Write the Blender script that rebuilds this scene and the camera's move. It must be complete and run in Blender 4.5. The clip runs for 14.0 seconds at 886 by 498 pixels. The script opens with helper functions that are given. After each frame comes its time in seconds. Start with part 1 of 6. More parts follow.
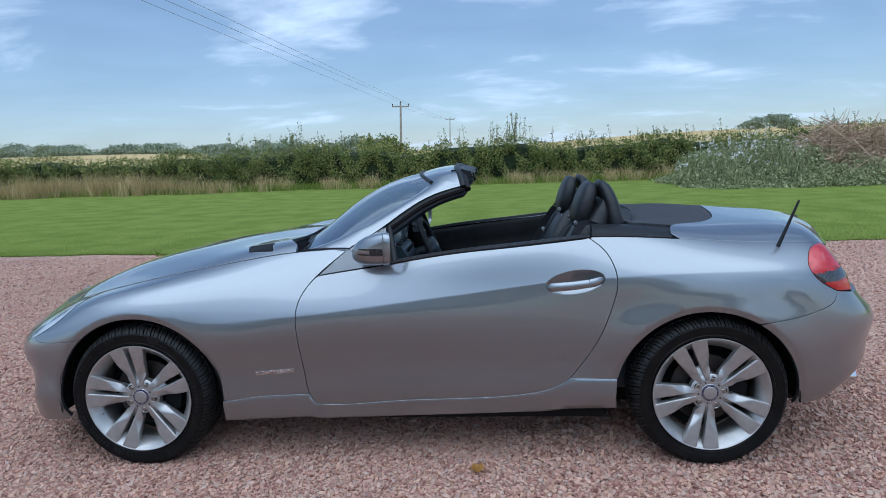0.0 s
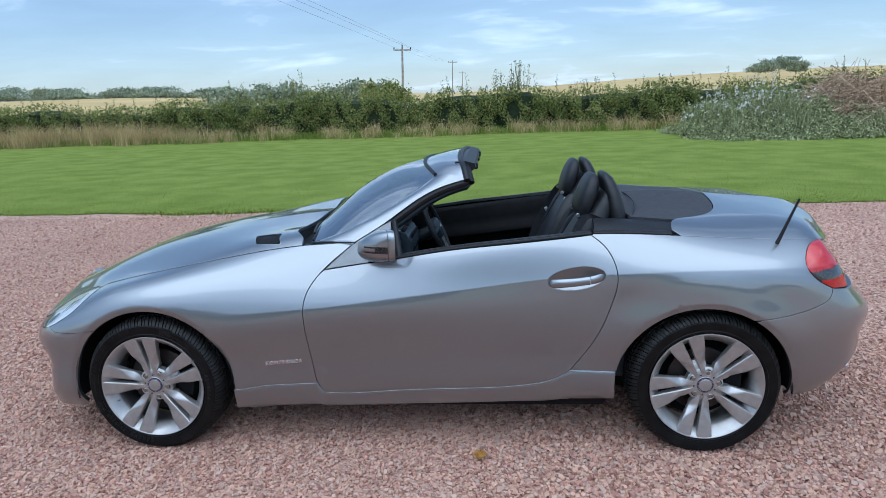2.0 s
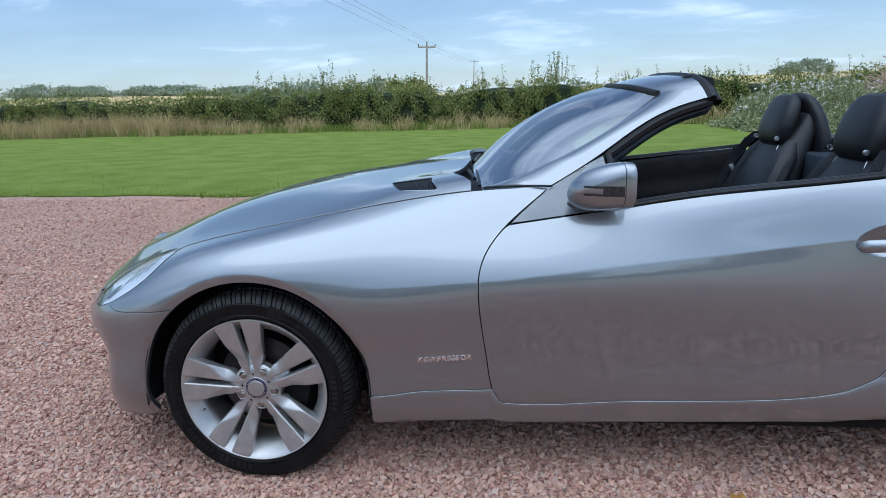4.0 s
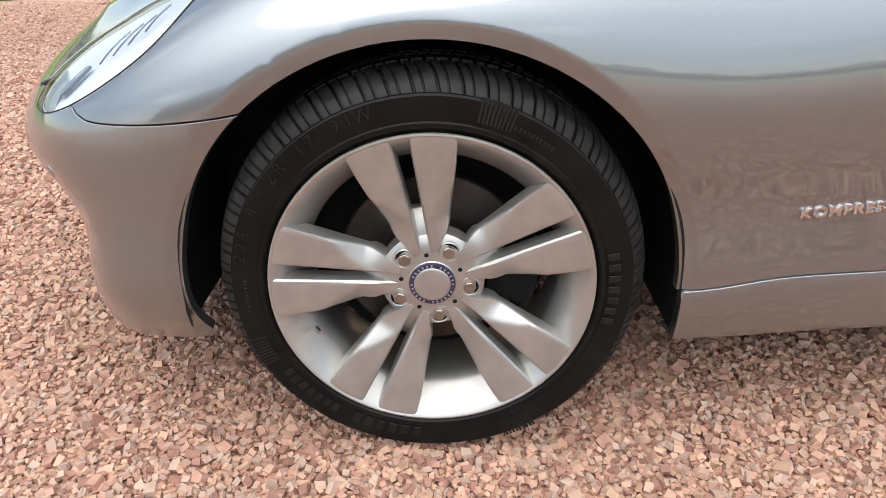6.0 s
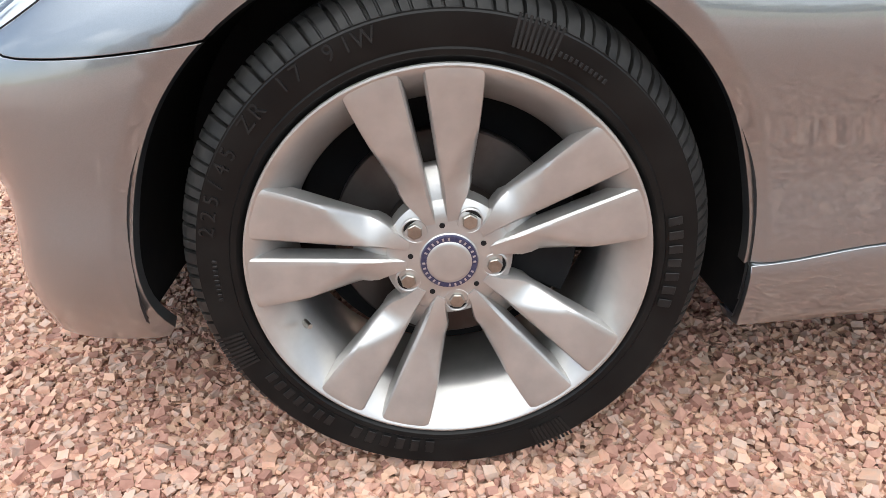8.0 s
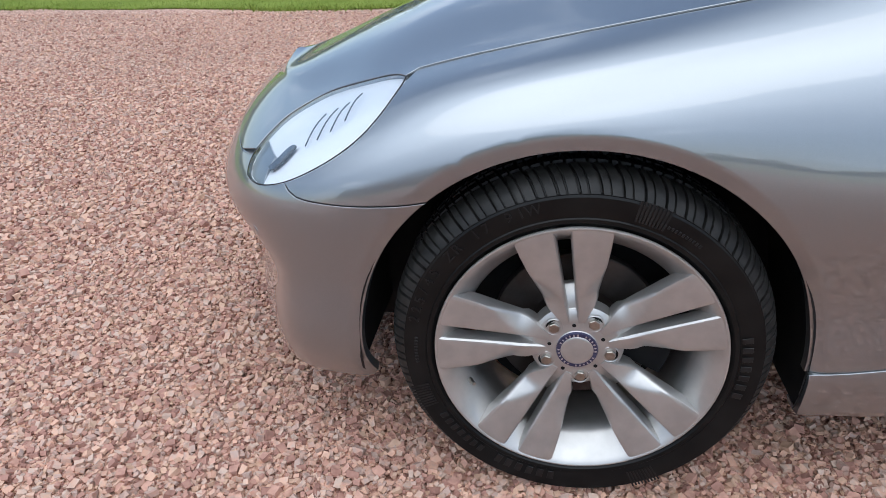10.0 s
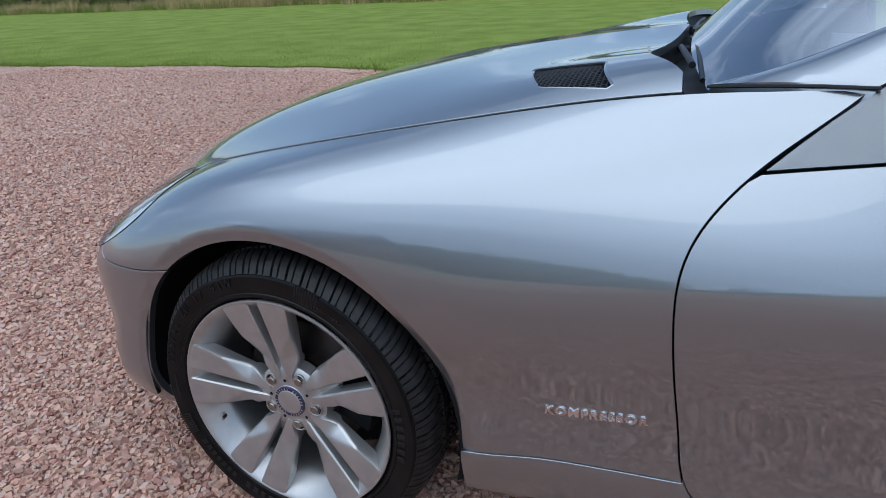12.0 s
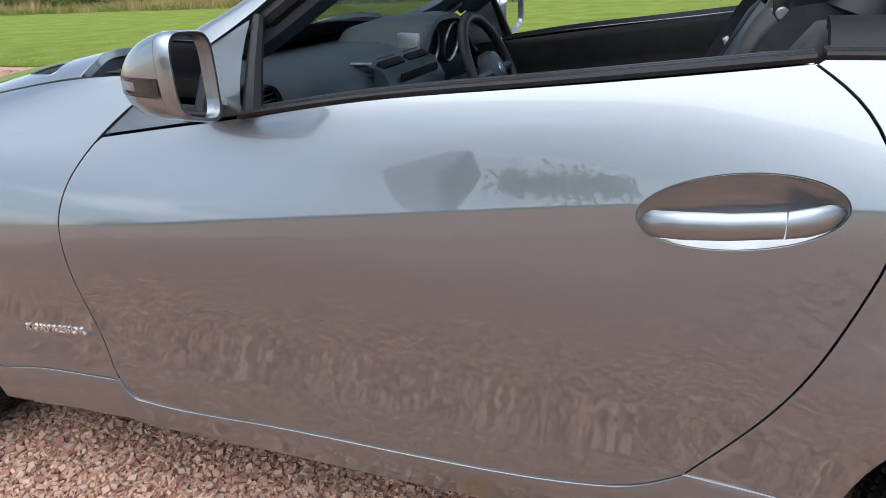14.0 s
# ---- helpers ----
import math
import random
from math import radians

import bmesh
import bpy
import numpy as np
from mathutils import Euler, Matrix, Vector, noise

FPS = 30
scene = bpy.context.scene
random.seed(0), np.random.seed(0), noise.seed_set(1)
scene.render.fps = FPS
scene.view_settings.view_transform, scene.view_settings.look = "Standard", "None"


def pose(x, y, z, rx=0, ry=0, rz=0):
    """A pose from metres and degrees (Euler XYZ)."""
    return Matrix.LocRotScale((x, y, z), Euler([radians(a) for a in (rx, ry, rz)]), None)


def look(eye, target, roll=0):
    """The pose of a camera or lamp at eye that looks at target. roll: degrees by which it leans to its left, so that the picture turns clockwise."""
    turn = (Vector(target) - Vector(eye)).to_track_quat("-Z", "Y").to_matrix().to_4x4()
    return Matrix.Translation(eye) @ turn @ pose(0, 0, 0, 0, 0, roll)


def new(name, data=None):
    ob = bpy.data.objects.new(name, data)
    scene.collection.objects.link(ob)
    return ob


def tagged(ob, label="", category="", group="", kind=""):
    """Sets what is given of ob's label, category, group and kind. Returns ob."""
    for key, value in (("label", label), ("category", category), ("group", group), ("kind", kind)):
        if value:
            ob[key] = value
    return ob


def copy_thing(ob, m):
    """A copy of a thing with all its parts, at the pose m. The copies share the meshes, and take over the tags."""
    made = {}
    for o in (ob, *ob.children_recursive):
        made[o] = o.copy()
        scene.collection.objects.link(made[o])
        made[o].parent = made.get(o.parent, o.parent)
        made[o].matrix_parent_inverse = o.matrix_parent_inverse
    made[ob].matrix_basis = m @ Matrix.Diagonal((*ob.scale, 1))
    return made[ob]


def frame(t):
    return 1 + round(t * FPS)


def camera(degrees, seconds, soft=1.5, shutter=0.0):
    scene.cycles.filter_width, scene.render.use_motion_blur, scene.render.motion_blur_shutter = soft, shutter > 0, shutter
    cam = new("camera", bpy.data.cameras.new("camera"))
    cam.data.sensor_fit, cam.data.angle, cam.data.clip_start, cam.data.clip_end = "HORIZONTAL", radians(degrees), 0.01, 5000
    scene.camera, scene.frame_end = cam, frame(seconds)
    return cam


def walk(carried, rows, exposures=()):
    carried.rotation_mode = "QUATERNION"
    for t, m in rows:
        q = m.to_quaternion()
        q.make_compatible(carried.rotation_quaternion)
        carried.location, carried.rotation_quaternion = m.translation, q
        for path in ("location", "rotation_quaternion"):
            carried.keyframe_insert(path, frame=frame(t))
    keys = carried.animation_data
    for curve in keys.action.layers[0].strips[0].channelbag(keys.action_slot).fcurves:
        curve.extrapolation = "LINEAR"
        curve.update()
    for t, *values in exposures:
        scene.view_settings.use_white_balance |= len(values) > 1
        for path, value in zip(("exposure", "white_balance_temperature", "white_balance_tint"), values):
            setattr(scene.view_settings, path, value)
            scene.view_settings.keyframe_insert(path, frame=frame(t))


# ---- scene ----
cam = camera(67.0, 14.0, 0.85)
PATH = [
    (0, (1.558, -2.684, 1.323), (1.407, -0.71, 1.04), -2.0),
    (0.5, (1.549, -2.691, 1.478), (1.4, -0.744, 1.047), -1.9),
    (1, (1.558, -2.693, 1.556), (1.401, -0.749, 1.114), -2.0),
    (1.5, (1.558, -2.691, 1.546), (1.398, -0.748, 1.103), -2.0),
    (2, (1.559, -2.693, 1.543), (1.398, -0.75, 1.099), -2.0),
    (2.2, (1.558, -2.68, 1.521), (1.398, -0.737, 1.078), -1.9),
    (4.3, (0.612, -1.684, 1.16), (0.4, 0.255, 0.721), -1.6),
    (4.5, (0.477, -1.543, 1.137), (0.302, 0.39, 0.657), -1.4),
    (5, (0.258, -1.175, 1.01), (0.064, 0.703, 0.35), -1.7),
    (5.5, (0.126, -0.942, 0.915), (-0.032, 0.846, 0.032), -1.7),
    (6, (0.035, -0.836, 0.811), (0.004, 0.942, -0.104), -1.5),
    (6.5, (-0.021, -0.731, 0.712), (0.023, 1.062, -0.174), -1.3),
    (7, (-0.023, -0.689, 0.663), (0.009, 1.118, -0.194), -1.8),
    (9.3, (-0.063, -0.728, 0.797), (0.027, 1.055, -0.105), -0.8),
    (9.5, (-0.081, -0.788, 0.857), (-0.02, 0.994, -0.049), -0.9),
    (10, (-0.073, -0.918, 0.979), (-0.345, 0.842, 0.067), -1.8),
    (10.5, (0.087, -1.031, 1.055), (-0.531, 0.654, 0.173), -2.8),
    (11, (0.315, -1.062, 1.101), (-0.419, 0.633, 0.335), -3.1),
    (11.5, (0.53, -1.075, 1.14), (-0.192, 0.631, 0.387), -2.8),
    (12, (0.755, -0.887, 1.1), (0.013, 0.803, 0.331), -3.0),
    (12.5, (0.988, -0.857, 1.103), (0.249, 0.838, 0.34), -2.9),
    (13, (1.265, -0.937, 1.126), (0.532, 0.764, 0.371), -2.8),
    (13.5, (1.565, -0.869, 1.105), (0.832, 0.826, 0.338), -3.0),
    (14, (1.845, -0.814, 1.075), (1.142, 0.894, 0.307), -2.9),
]
# seconds, stops, kelvin, tint: the clip's camera opens and warms while it is close to the wheel
EXPOSURES = [(0, 0, 5400, 6), (1, .18, 5450, 6), (2.2, .2, 5450, 6), (4.5, .15, 5550, 7), (5, .22, 5750, 8), (5.5, .55, 6350, 9), (6, .88, 7150, 10), (6.6, 1.15, 6900, 9), (9.2, 1.15, 6900, 9), (9.6, .95, 6800, 9), (10, .5, 6200, 9),
             (10.5, .4, 6020, 9), (11.5, .16, 5720, 8), (12.5, .05, 5650, 7), (13.2, .38, 6000, 8), (14, .7, 6550, 9)]
walk(cam, [(t, look(eye, target, roll)) for t, eye, target, roll in PATH], EXPOSURES)

C = 0.87  # the car's centreline, seen across from the near wheels' faces at y = 0

# ---- light ----
SUN_UP, SUN_ROUND = 68.0, 185.0  # degrees: height, and way it comes from (0 is +y, clockwise)
world = bpy.data.worlds.new("sky")
scene.world = world
world.use_nodes = True
wt = world.node_tree
wt.nodes.clear()


def wn(kind, **kw):
    n = wt.nodes.new(kind)
    for k, v in kw.items():
        n.inputs[k].default_value = v
    return n


sky = wn("ShaderNodeTexSky")
sky.sky_type, sky.sun_disc = "NISHITA", False
sky.sun_elevation, sky.sun_rotation = radians(SUN_UP), radians(SUN_ROUND)
sky.air_density, sky.dust_density, sky.ozone_density = 1.0, 0.4, 3.0
coord = wn("ShaderNodeTexCoord")
sep = wn("ShaderNodeSeparateXYZ")
wt.links.new(coord.outputs["Generated"], sep.inputs[0])
# flat cloud layer: direction divided by its height
lift = wn("ShaderNodeMath"); lift.operation = "MAXIMUM"; lift.inputs[1].default_value = 0.0
wt.links.new(sep.outputs[2], lift.inputs[0])
add = wn("ShaderNodeMath"); add.operation = "ADD"; add.inputs[1].default_value = 0.16
wt.links.new(lift.outputs[0], add.inputs[0])
div = wn("ShaderNodeVectorMath"); div.operation = "DIVIDE"
comb = wn("ShaderNodeCombineXYZ")
for k in range(3):
    wt.links.new(add.outputs[0], comb.inputs[k])
wt.links.new(coord.outputs["Generated"], div.inputs[0])
wt.links.new(comb.outputs[0], div.inputs[1])
mapping = wn("ShaderNodeMapping")
mapping.inputs["Location"].default_value = (3.6, 2.2, 0.0)
mapping.inputs["Scale"].default_value = (0.75, 1.0, 1.0)
wt.links.new(div.outputs[0], mapping.inputs[0])
clouds = wn("ShaderNodeTexNoise", Scale=1.6, Detail=9.0, Roughness=0.55, Distortion=0.35)
wt.links.new(mapping.outputs[0], clouds.inputs["Vector"])
ramp = wn("ShaderNodeValToRGB")
ramp.color_ramp.elements[0].position, ramp.color_ramp.elements[0].color = 0.50, (0, 0, 0, 1)
ramp.color_ramp.elements[1].position, ramp.color_ramp.elements[1].color = 0.78, (1, 1, 1, 1)
veil = wn("ShaderNodeMapRange")
veil.interpolation_type = "SMOOTHSTEP"
veil.inputs["From Min"].default_value, veil.inputs["From Max"].default_value = 0.22, 0.75
veil.inputs["To Min"].default_value, veil.inputs["To Max"].default_value = 0.0, 0.05
wt.links.new(sep.outputs[2], veil.inputs["Value"])
cover_sum = wn("ShaderNodeMath"); cover_sum.operation = "ADD"
wt.links.new(clouds.outputs["Fac"], cover_sum.inputs[0]); wt.links.new(veil.outputs[0], cover_sum.inputs[1])
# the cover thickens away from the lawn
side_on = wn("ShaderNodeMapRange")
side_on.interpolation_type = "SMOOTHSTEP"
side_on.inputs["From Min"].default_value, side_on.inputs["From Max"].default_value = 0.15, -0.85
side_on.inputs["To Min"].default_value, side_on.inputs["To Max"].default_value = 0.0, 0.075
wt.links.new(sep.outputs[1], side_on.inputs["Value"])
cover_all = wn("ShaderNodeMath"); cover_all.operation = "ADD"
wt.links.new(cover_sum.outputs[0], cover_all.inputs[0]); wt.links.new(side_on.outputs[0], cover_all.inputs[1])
# single clouds over the far hedge: direction, reach and weight
total = cover_all
for way, reach, weight in (((-.283, .941, .186), .10, .12), ((-.36, .913, .200), .10, .09), ((-.21, .964, .165), .07, .10), ((-.143, .983, .117), .045, .10), ((-.575, .80, .171), .08, .11), ((.40, .90, .135), .22, .06), ((.28, .95, .10), .12, .03)):
    gap = wn("ShaderNodeVectorMath"); gap.operation = "DISTANCE"
    gap.inputs[1].default_value = way
    wt.links.new(coord.outputs["Generated"], gap.inputs[0])
    near = wn("ShaderNodeMapRange"); near.interpolation_type = "SMOOTHSTEP"
    near.inputs["From Min"].default_value, near.inputs["From Max"].default_value = 0.0, reach
    near.inputs["To Min"].default_value, near.inputs["To Max"].default_value = weight, 0.0
    wt.links.new(gap.outputs["Value"], near.inputs["Value"])
    more = wn("ShaderNodeMath"); more.operation = "ADD"
    wt.links.new(total.outputs[0], more.inputs[0]); wt.links.new(near.outputs[0], more.inputs[1])
    total = more
wt.links.new(total.outputs[0], ramp.inputs[0])
# thin haze towards the horizon
haze = wn("ShaderNodeMapRange")
haze.inputs["From Min"].default_value, haze.inputs["From Max"].default_value = 0.0, 0.85
haze.inputs["To Min"].default_value, haze.inputs["To Max"].default_value = 0.27, 0.0
wt.links.new(sep.outputs[2], haze.inputs["Value"])
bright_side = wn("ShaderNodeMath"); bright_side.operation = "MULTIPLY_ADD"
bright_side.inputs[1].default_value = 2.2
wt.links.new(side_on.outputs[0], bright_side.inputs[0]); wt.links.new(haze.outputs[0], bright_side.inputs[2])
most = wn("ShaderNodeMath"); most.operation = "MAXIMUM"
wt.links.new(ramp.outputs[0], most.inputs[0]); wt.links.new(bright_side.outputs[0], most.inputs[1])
mixsky = wn("ShaderNodeMix"); mixsky.data_type = "RGBA"
wt.links.new(sky.outputs[0], mixsky.inputs["A"])
# the veil shines more the nearer it is to the hidden sun, and unevenly
a, e = radians(SUN_ROUND), radians(SUN_UP)
toward = Vector((math.sin(a) * math.cos(e), math.cos(a) * math.cos(e), math.sin(e)))
dot = wn("ShaderNodeVectorMath"); dot.operation = "DOT_PRODUCT"
dot.inputs[1].default_value = toward
wt.links.new(coord.outputs["Generated"], dot.inputs[0])
glow = wn("ShaderNodeMapRange")
glow.interpolation_type = "SMOOTHERSTEP"
glow.inputs["From Min"].default_value, glow.inputs["From Max"].default_value = 0.10, 1.0
wt.links.new(dot.outputs["Value"], glow.inputs["Value"])
cover_glow = wn("ShaderNodeMath"); cover_glow.operation = "MAXIMUM"
wt.links.new(most.outputs[0], cover_glow.inputs[0]); wt.links.new(glow.outputs[0], cover_glow.inputs[1])
wt.links.new(cover_glow.outputs[0], mixsky.inputs["Factor"])
shine = wn("ShaderNodeMath"); shine.operation = "MULTIPLY_ADD"
shine.inputs[1].default_value, shine.inputs[2].default_value = 0.95, 1.0
wt.links.new(glow.outputs[0], shine.inputs[0])
uneven = wn("ShaderNodeMapRange")
uneven.inputs["From Min"].default_value, uneven.inputs["From Max"].default_value = 0.34, 0.66
uneven.inputs["To Min"].default_value, uneven.inputs["To Max"].default_value = 0.85, 1.18
wt.links.new(clouds.outputs["Fac"], uneven.inputs["Value"])
lit = wn("ShaderNodeMath"); lit.operation = "MULTIPLY"
wt.links.new(shine.outputs[0], lit.inputs[0]); wt.links.new(uneven.outputs[0], lit.inputs[1])
white = wn("ShaderNodeVectorMath"); white.operation = "SCALE"
white.inputs[0].default_value = (7.2, 8.0, 9.2)
wt.links.new(lit.outputs[0], white.inputs["Scale"])
wt.links.new(white.outputs[0], mixsky.inputs["B"])
back = wn("ShaderNodeBackground", Strength=0.097)
wt.links.new(mixsky.outputs["Result"], back.inputs["Color"])
wo = wn("ShaderNodeOutputWorld")
wt.links.new(back.outputs[0], wo.inputs[0])

sun = new("sun", bpy.data.lights.new("sun", "SUN"))
sun.data.energy, sun.data.angle, sun.data.color = 0.75, radians(75), (1.0, 0.92, 0.80)
sun.matrix_world = look(toward * 50, (0, 0, 0))


# ---- materials ----
def material(name, colour, rough=0.5, metal=0.0, second=None, scale=20.0, detail=6.0, bump=0.0, bump_scale=None,
             coat=0.0, island=False, random_object=False, low=0.35, high=0.65, spec=0.5, sheen=0.0, extra=None):
    """A principled material with two-scale colour variation and relief, in object space."""
    m = bpy.data.materials.new(name)
    m.use_nodes = True
    nt = m.node_tree
    p = nt.nodes["Principled BSDF"]
    p.inputs["Roughness"].default_value, p.inputs["Metallic"].default_value = rough, metal
    p.inputs["Base Color"].default_value = (*colour, 1)
    p.inputs["Specular IOR Level"].default_value = spec
    p.inputs["Coat Weight"].default_value, p.inputs["Coat Roughness"].default_value = coat, 0.02
    tc = nt.nodes.new("ShaderNodeTexCoord")
    if second or extra:
        n = nt.nodes.new("ShaderNodeTexNoise")
        n.inputs["Scale"].default_value, n.inputs["Detail"].default_value = scale, detail
        nt.links.new(tc.outputs["Object"], n.inputs["Vector"])
        r = nt.nodes.new("ShaderNodeValToRGB")
        el = r.color_ramp.elements
        el[0].position, el[0].color = low, (*colour, 1)
        el[1].position, el[1].color = high, (*(second or colour), 1)
        for pos, c in extra or ():
            el.new(pos).color = (*c, 1)
        if island or random_object:
            g = nt.nodes.new("ShaderNodeNewGeometry" if island else "ShaderNodeObjectInfo")
            mixv = nt.nodes.new("ShaderNodeMath"); mixv.operation = "MULTIPLY_ADD"
            mixv.inputs[1].default_value = 0.35; 
            nt.links.new(n.outputs["Fac"], mixv.inputs[0])
            sc = nt.nodes.new("ShaderNodeMath"); sc.operation = "MULTIPLY_ADD"
            sc.inputs[1].default_value, sc.inputs[2].default_value = 0.9, -0.13
            nt.links.new(g.outputs["Random Per Island" if island else "Random"], sc.inputs[0])
            nt.links.new(sc.outputs[0], mixv.inputs[2])
            nt.links.new(mixv.outputs[0], r.inputs[0])
        else:
            nt.links.new(n.outputs["Fac"], r.inputs[0])
        nt.links.new(r.outputs[0], p.inputs["Base Color"])
    if bump:
        b = nt.nodes.new("ShaderNodeTexNoise")
        b.inputs["Scale"].default_value, b.inputs["Detail"].default_value = bump_scale or scale * 4, 4
        nt.links.new(tc.outputs["Object"], b.inputs["Vector"])
        bn = nt.nodes.new("ShaderNodeBump")
        bn.inputs["Strength"].default_value, bn.inputs["Distance"].default_value = min(1, bump * 50), bump
        nt.links.new(b.outputs["Fac"], bn.inputs["Height"])
        nt.links.new(bn.outputs[0], p.inputs["Normal"])
    return m


def car_paint():
    """Silver-grey metallic base with fine flakes under clear lacquer, a little road dust low down."""
    m = material("silver_paint", (0.236, 0.254, 0.269), 0.33, 0.9, (0.264, 0.284, 0.299), 900, 2, coat=1.0)
    m.node_tree.nodes["Principled BSDF"].inputs["Coat IOR"].default_value = 1.95
    nt = m.node_tree
    p = nt.nodes["Principled BSDF"]
    tc = nt.nodes.new("ShaderNodeTexCoord")
    n = nt.nodes.new("ShaderNodeTexNoise")
    n.inputs["Scale"].default_value, n.inputs["Detail"].default_value = 3.0, 8
    nt.links.new(tc.outputs["Object"], n.inputs["Vector"])
    r = nt.nodes.new("ShaderNodeMapRange")
    r.inputs["From Min"].default_value, r.inputs["From Max"].default_value = 0.35, 0.7
    r.inputs["To Min"].default_value, r.inputs["To Max"].default_value = 0.008, 0.022
    nt.links.new(n.outputs["Fac"], r.inputs["Value"])
    nt.links.new(r.outputs[0], p.inputs["Coat Roughness"])
    return m


PAINT = car_paint()
WORN = material("worn_rubber", (0.005, 0.005, 0.0053), 0.45, 0, (0.012, 0.0118, 0.0115), 60, spec=0.3)
TRIM = material("black_trim", (0.008, 0.008, 0.009), 0.45, 0, (0.014, 0.014, 0.015), 60, spec=0.3, bump=0.0003, bump_scale=900)
RUBBER = material("tyre_rubber", (0.0038, 0.0038, 0.0040), 0.36, 0, (0.0085, 0.0083, 0.008), 14, spec=0.18, bump=0.0004, bump_scale=500)
DARK = material("dark_plastic", (0.005, 0.005, 0.006), 0.7, 0, (0.009, 0.009, 0.009), 30, spec=0.2)
ALLOY = material("silver_alloy", (0.39, 0.38, 0.366), 0.36, 0.72, (0.46, 0.448, 0.43), 25, coat=0.25)
STEEL = material("brake_steel", (0.10, 0.09, 0.085), 0.5, 0.9, (0.06, 0.045, 0.04), 18)
BOLT = material("bolt_steel", (0.40, 0.38, 0.34), 0.35, 1.0, (0.30, 0.28, 0.25), 80)
CHROME = material("chrome", (0.75, 0.75, 0.76), 0.08, 1.0)
LEATHER = material("black_leather", (0.009, 0.0095, 0.011), 0.48, 0, (0.015, 0.0155, 0.017), 35, spec=0.4, bump=0.0006, bump_scale=350)
DASH = material("dash_plastic", (0.020, 0.032, 0.042), 0.44, 0, (0.030, 0.044, 0.056), 12, bump=0.0005, bump_scale=600)
LINING = material("door_lining", (0.006, 0.006, 0.007), 0.55, 0, (0.011, 0.011, 0.012), 20, spec=0.2, bump=0.0004, bump_scale=500)
SATIN = material("satin_metal", (0.55, 0.55, 0.56), 0.3, 0.9)
CLOTH = material("tonneau_cloth", (0.03, 0.031, 0.036), 0.85, 0, (0.042, 0.043, 0.05), 40, bump=0.0005, bump_scale=700)
RED = material("red_lens", (0.55, 0.012, 0.012), 0.12, 0, (0.45, 0.01, 0.01), 60, coat=1.0)
SMOKE = material("smoked_lens", (0.020, 0.021, 0.024), 0.10, 0, (0.055, 0.057, 0.062), 90, coat=1.0)
BLUE = material("blue_enamel", (0.035, 0.036, 0.085), 0.35, 0.4, (0.07, 0.07, 0.12), 200)
MIRROR = material("mirror_glass", (0.85, 0.87, 0.9), 0.01, 1.0)


def glass(name, tint, rough=0.0, least=0.06, most=0.9, power=4.0):
    """Clear sheet that mirrors more the flatter it is looked along, alike from both sides."""
    m = bpy.data.materials.new(name)
    m.use_nodes = True
    nt = m.node_tree
    nt.nodes.remove(nt.nodes["Principled BSDF"])
    tr = nt.nodes.new("ShaderNodeBsdfTransparent"); tr.inputs[0].default_value = (*tint, 1)
    gl = nt.nodes.new("ShaderNodeBsdfGlossy"); gl.inputs["Roughness"].default_value = rough
    lw = nt.nodes.new("ShaderNodeLayerWeight"); lw.inputs[0].default_value = 0.5
    pw = nt.nodes.new("ShaderNodeMath"); pw.operation = "POWER"; pw.inputs[1].default_value = power
    sc = nt.nodes.new("ShaderNodeMath"); sc.operation = "MULTIPLY_ADD"
    sc.inputs[1].default_value, sc.inputs[2].default_value = most - least, least
    nt.links.new(lw.outputs["Facing"], pw.inputs[0])
    nt.links.new(pw.outputs[0], sc.inputs[0])
    mx = nt.nodes.new("ShaderNodeMixShader")
    nt.links.new(sc.outputs[0], mx.inputs[0])
    nt.links.new(tr.outputs[0], mx.inputs[1]); nt.links.new(gl.outputs[0], mx.inputs[2])
    nt.links.new(mx.outputs[0], nt.nodes["Material Output"].inputs[0])
    return m


GLASS = glass("windscreen_glass", (0.80, 0.87, 0.87), 0.0, 0.58, 0.92, 2.2)
LENS = glass("clear_lens", (0.86, 0.88, 0.9), 0.02, 0.06, 0.8, 4.0)


# ---- mesh helpers ----
def mesh_of(name, verts, faces, smooth=False):
    me = bpy.data.meshes.new(name)
    me.from_pydata([tuple(v) for v in verts], [], [tuple(f) for f in faces])
    if smooth:
        me.shade_smooth()
    return me


def put(name, me, mat, parent=None, label=""):
    ob = new(name, me)
    if mat and not me.materials:
        me.materials.append(mat)
    if parent:
        ob.parent = parent
    return tagged(ob, label)


def part(name, bm, mat, parent, label="", smooth=True, angle=35):
    """Links a bmesh as one mesh object under a thing or part."""
    me = bpy.data.meshes.new(name)
    bmesh.ops.recalc_face_normals(bm, faces=bm.faces)
    if smooth:
        for f in bm.faces:
            f.smooth = True
        for ed in bm.edges:
            if len(ed.link_faces) == 2 and ed.calc_face_angle(0) > radians(angle):
                ed.smooth = False
    bm.to_mesh(me)
    bm.free()
    return put(name, me, mat, parent, label)


def box_bm(x0, x1, y0, y1, z0, z1, bevel=0.0, segments=2, turn=None):
    bm = bmesh.new()
    bmesh.ops.create_cube(bm, size=1, matrix=Matrix.Diagonal((x1 - x0, y1 - y0, z1 - z0, 1)))
    if bevel:
        bmesh.ops.bevel(bm, geom=bm.edges[:], offset=bevel, segments=segments, profile=0.5, affect="EDGES")
    m = Matrix.Translation(((x0 + x1) / 2, (y0 + y1) / 2, (z0 + z1) / 2))
    bm.transform(m @ turn if turn else m)
    return bm


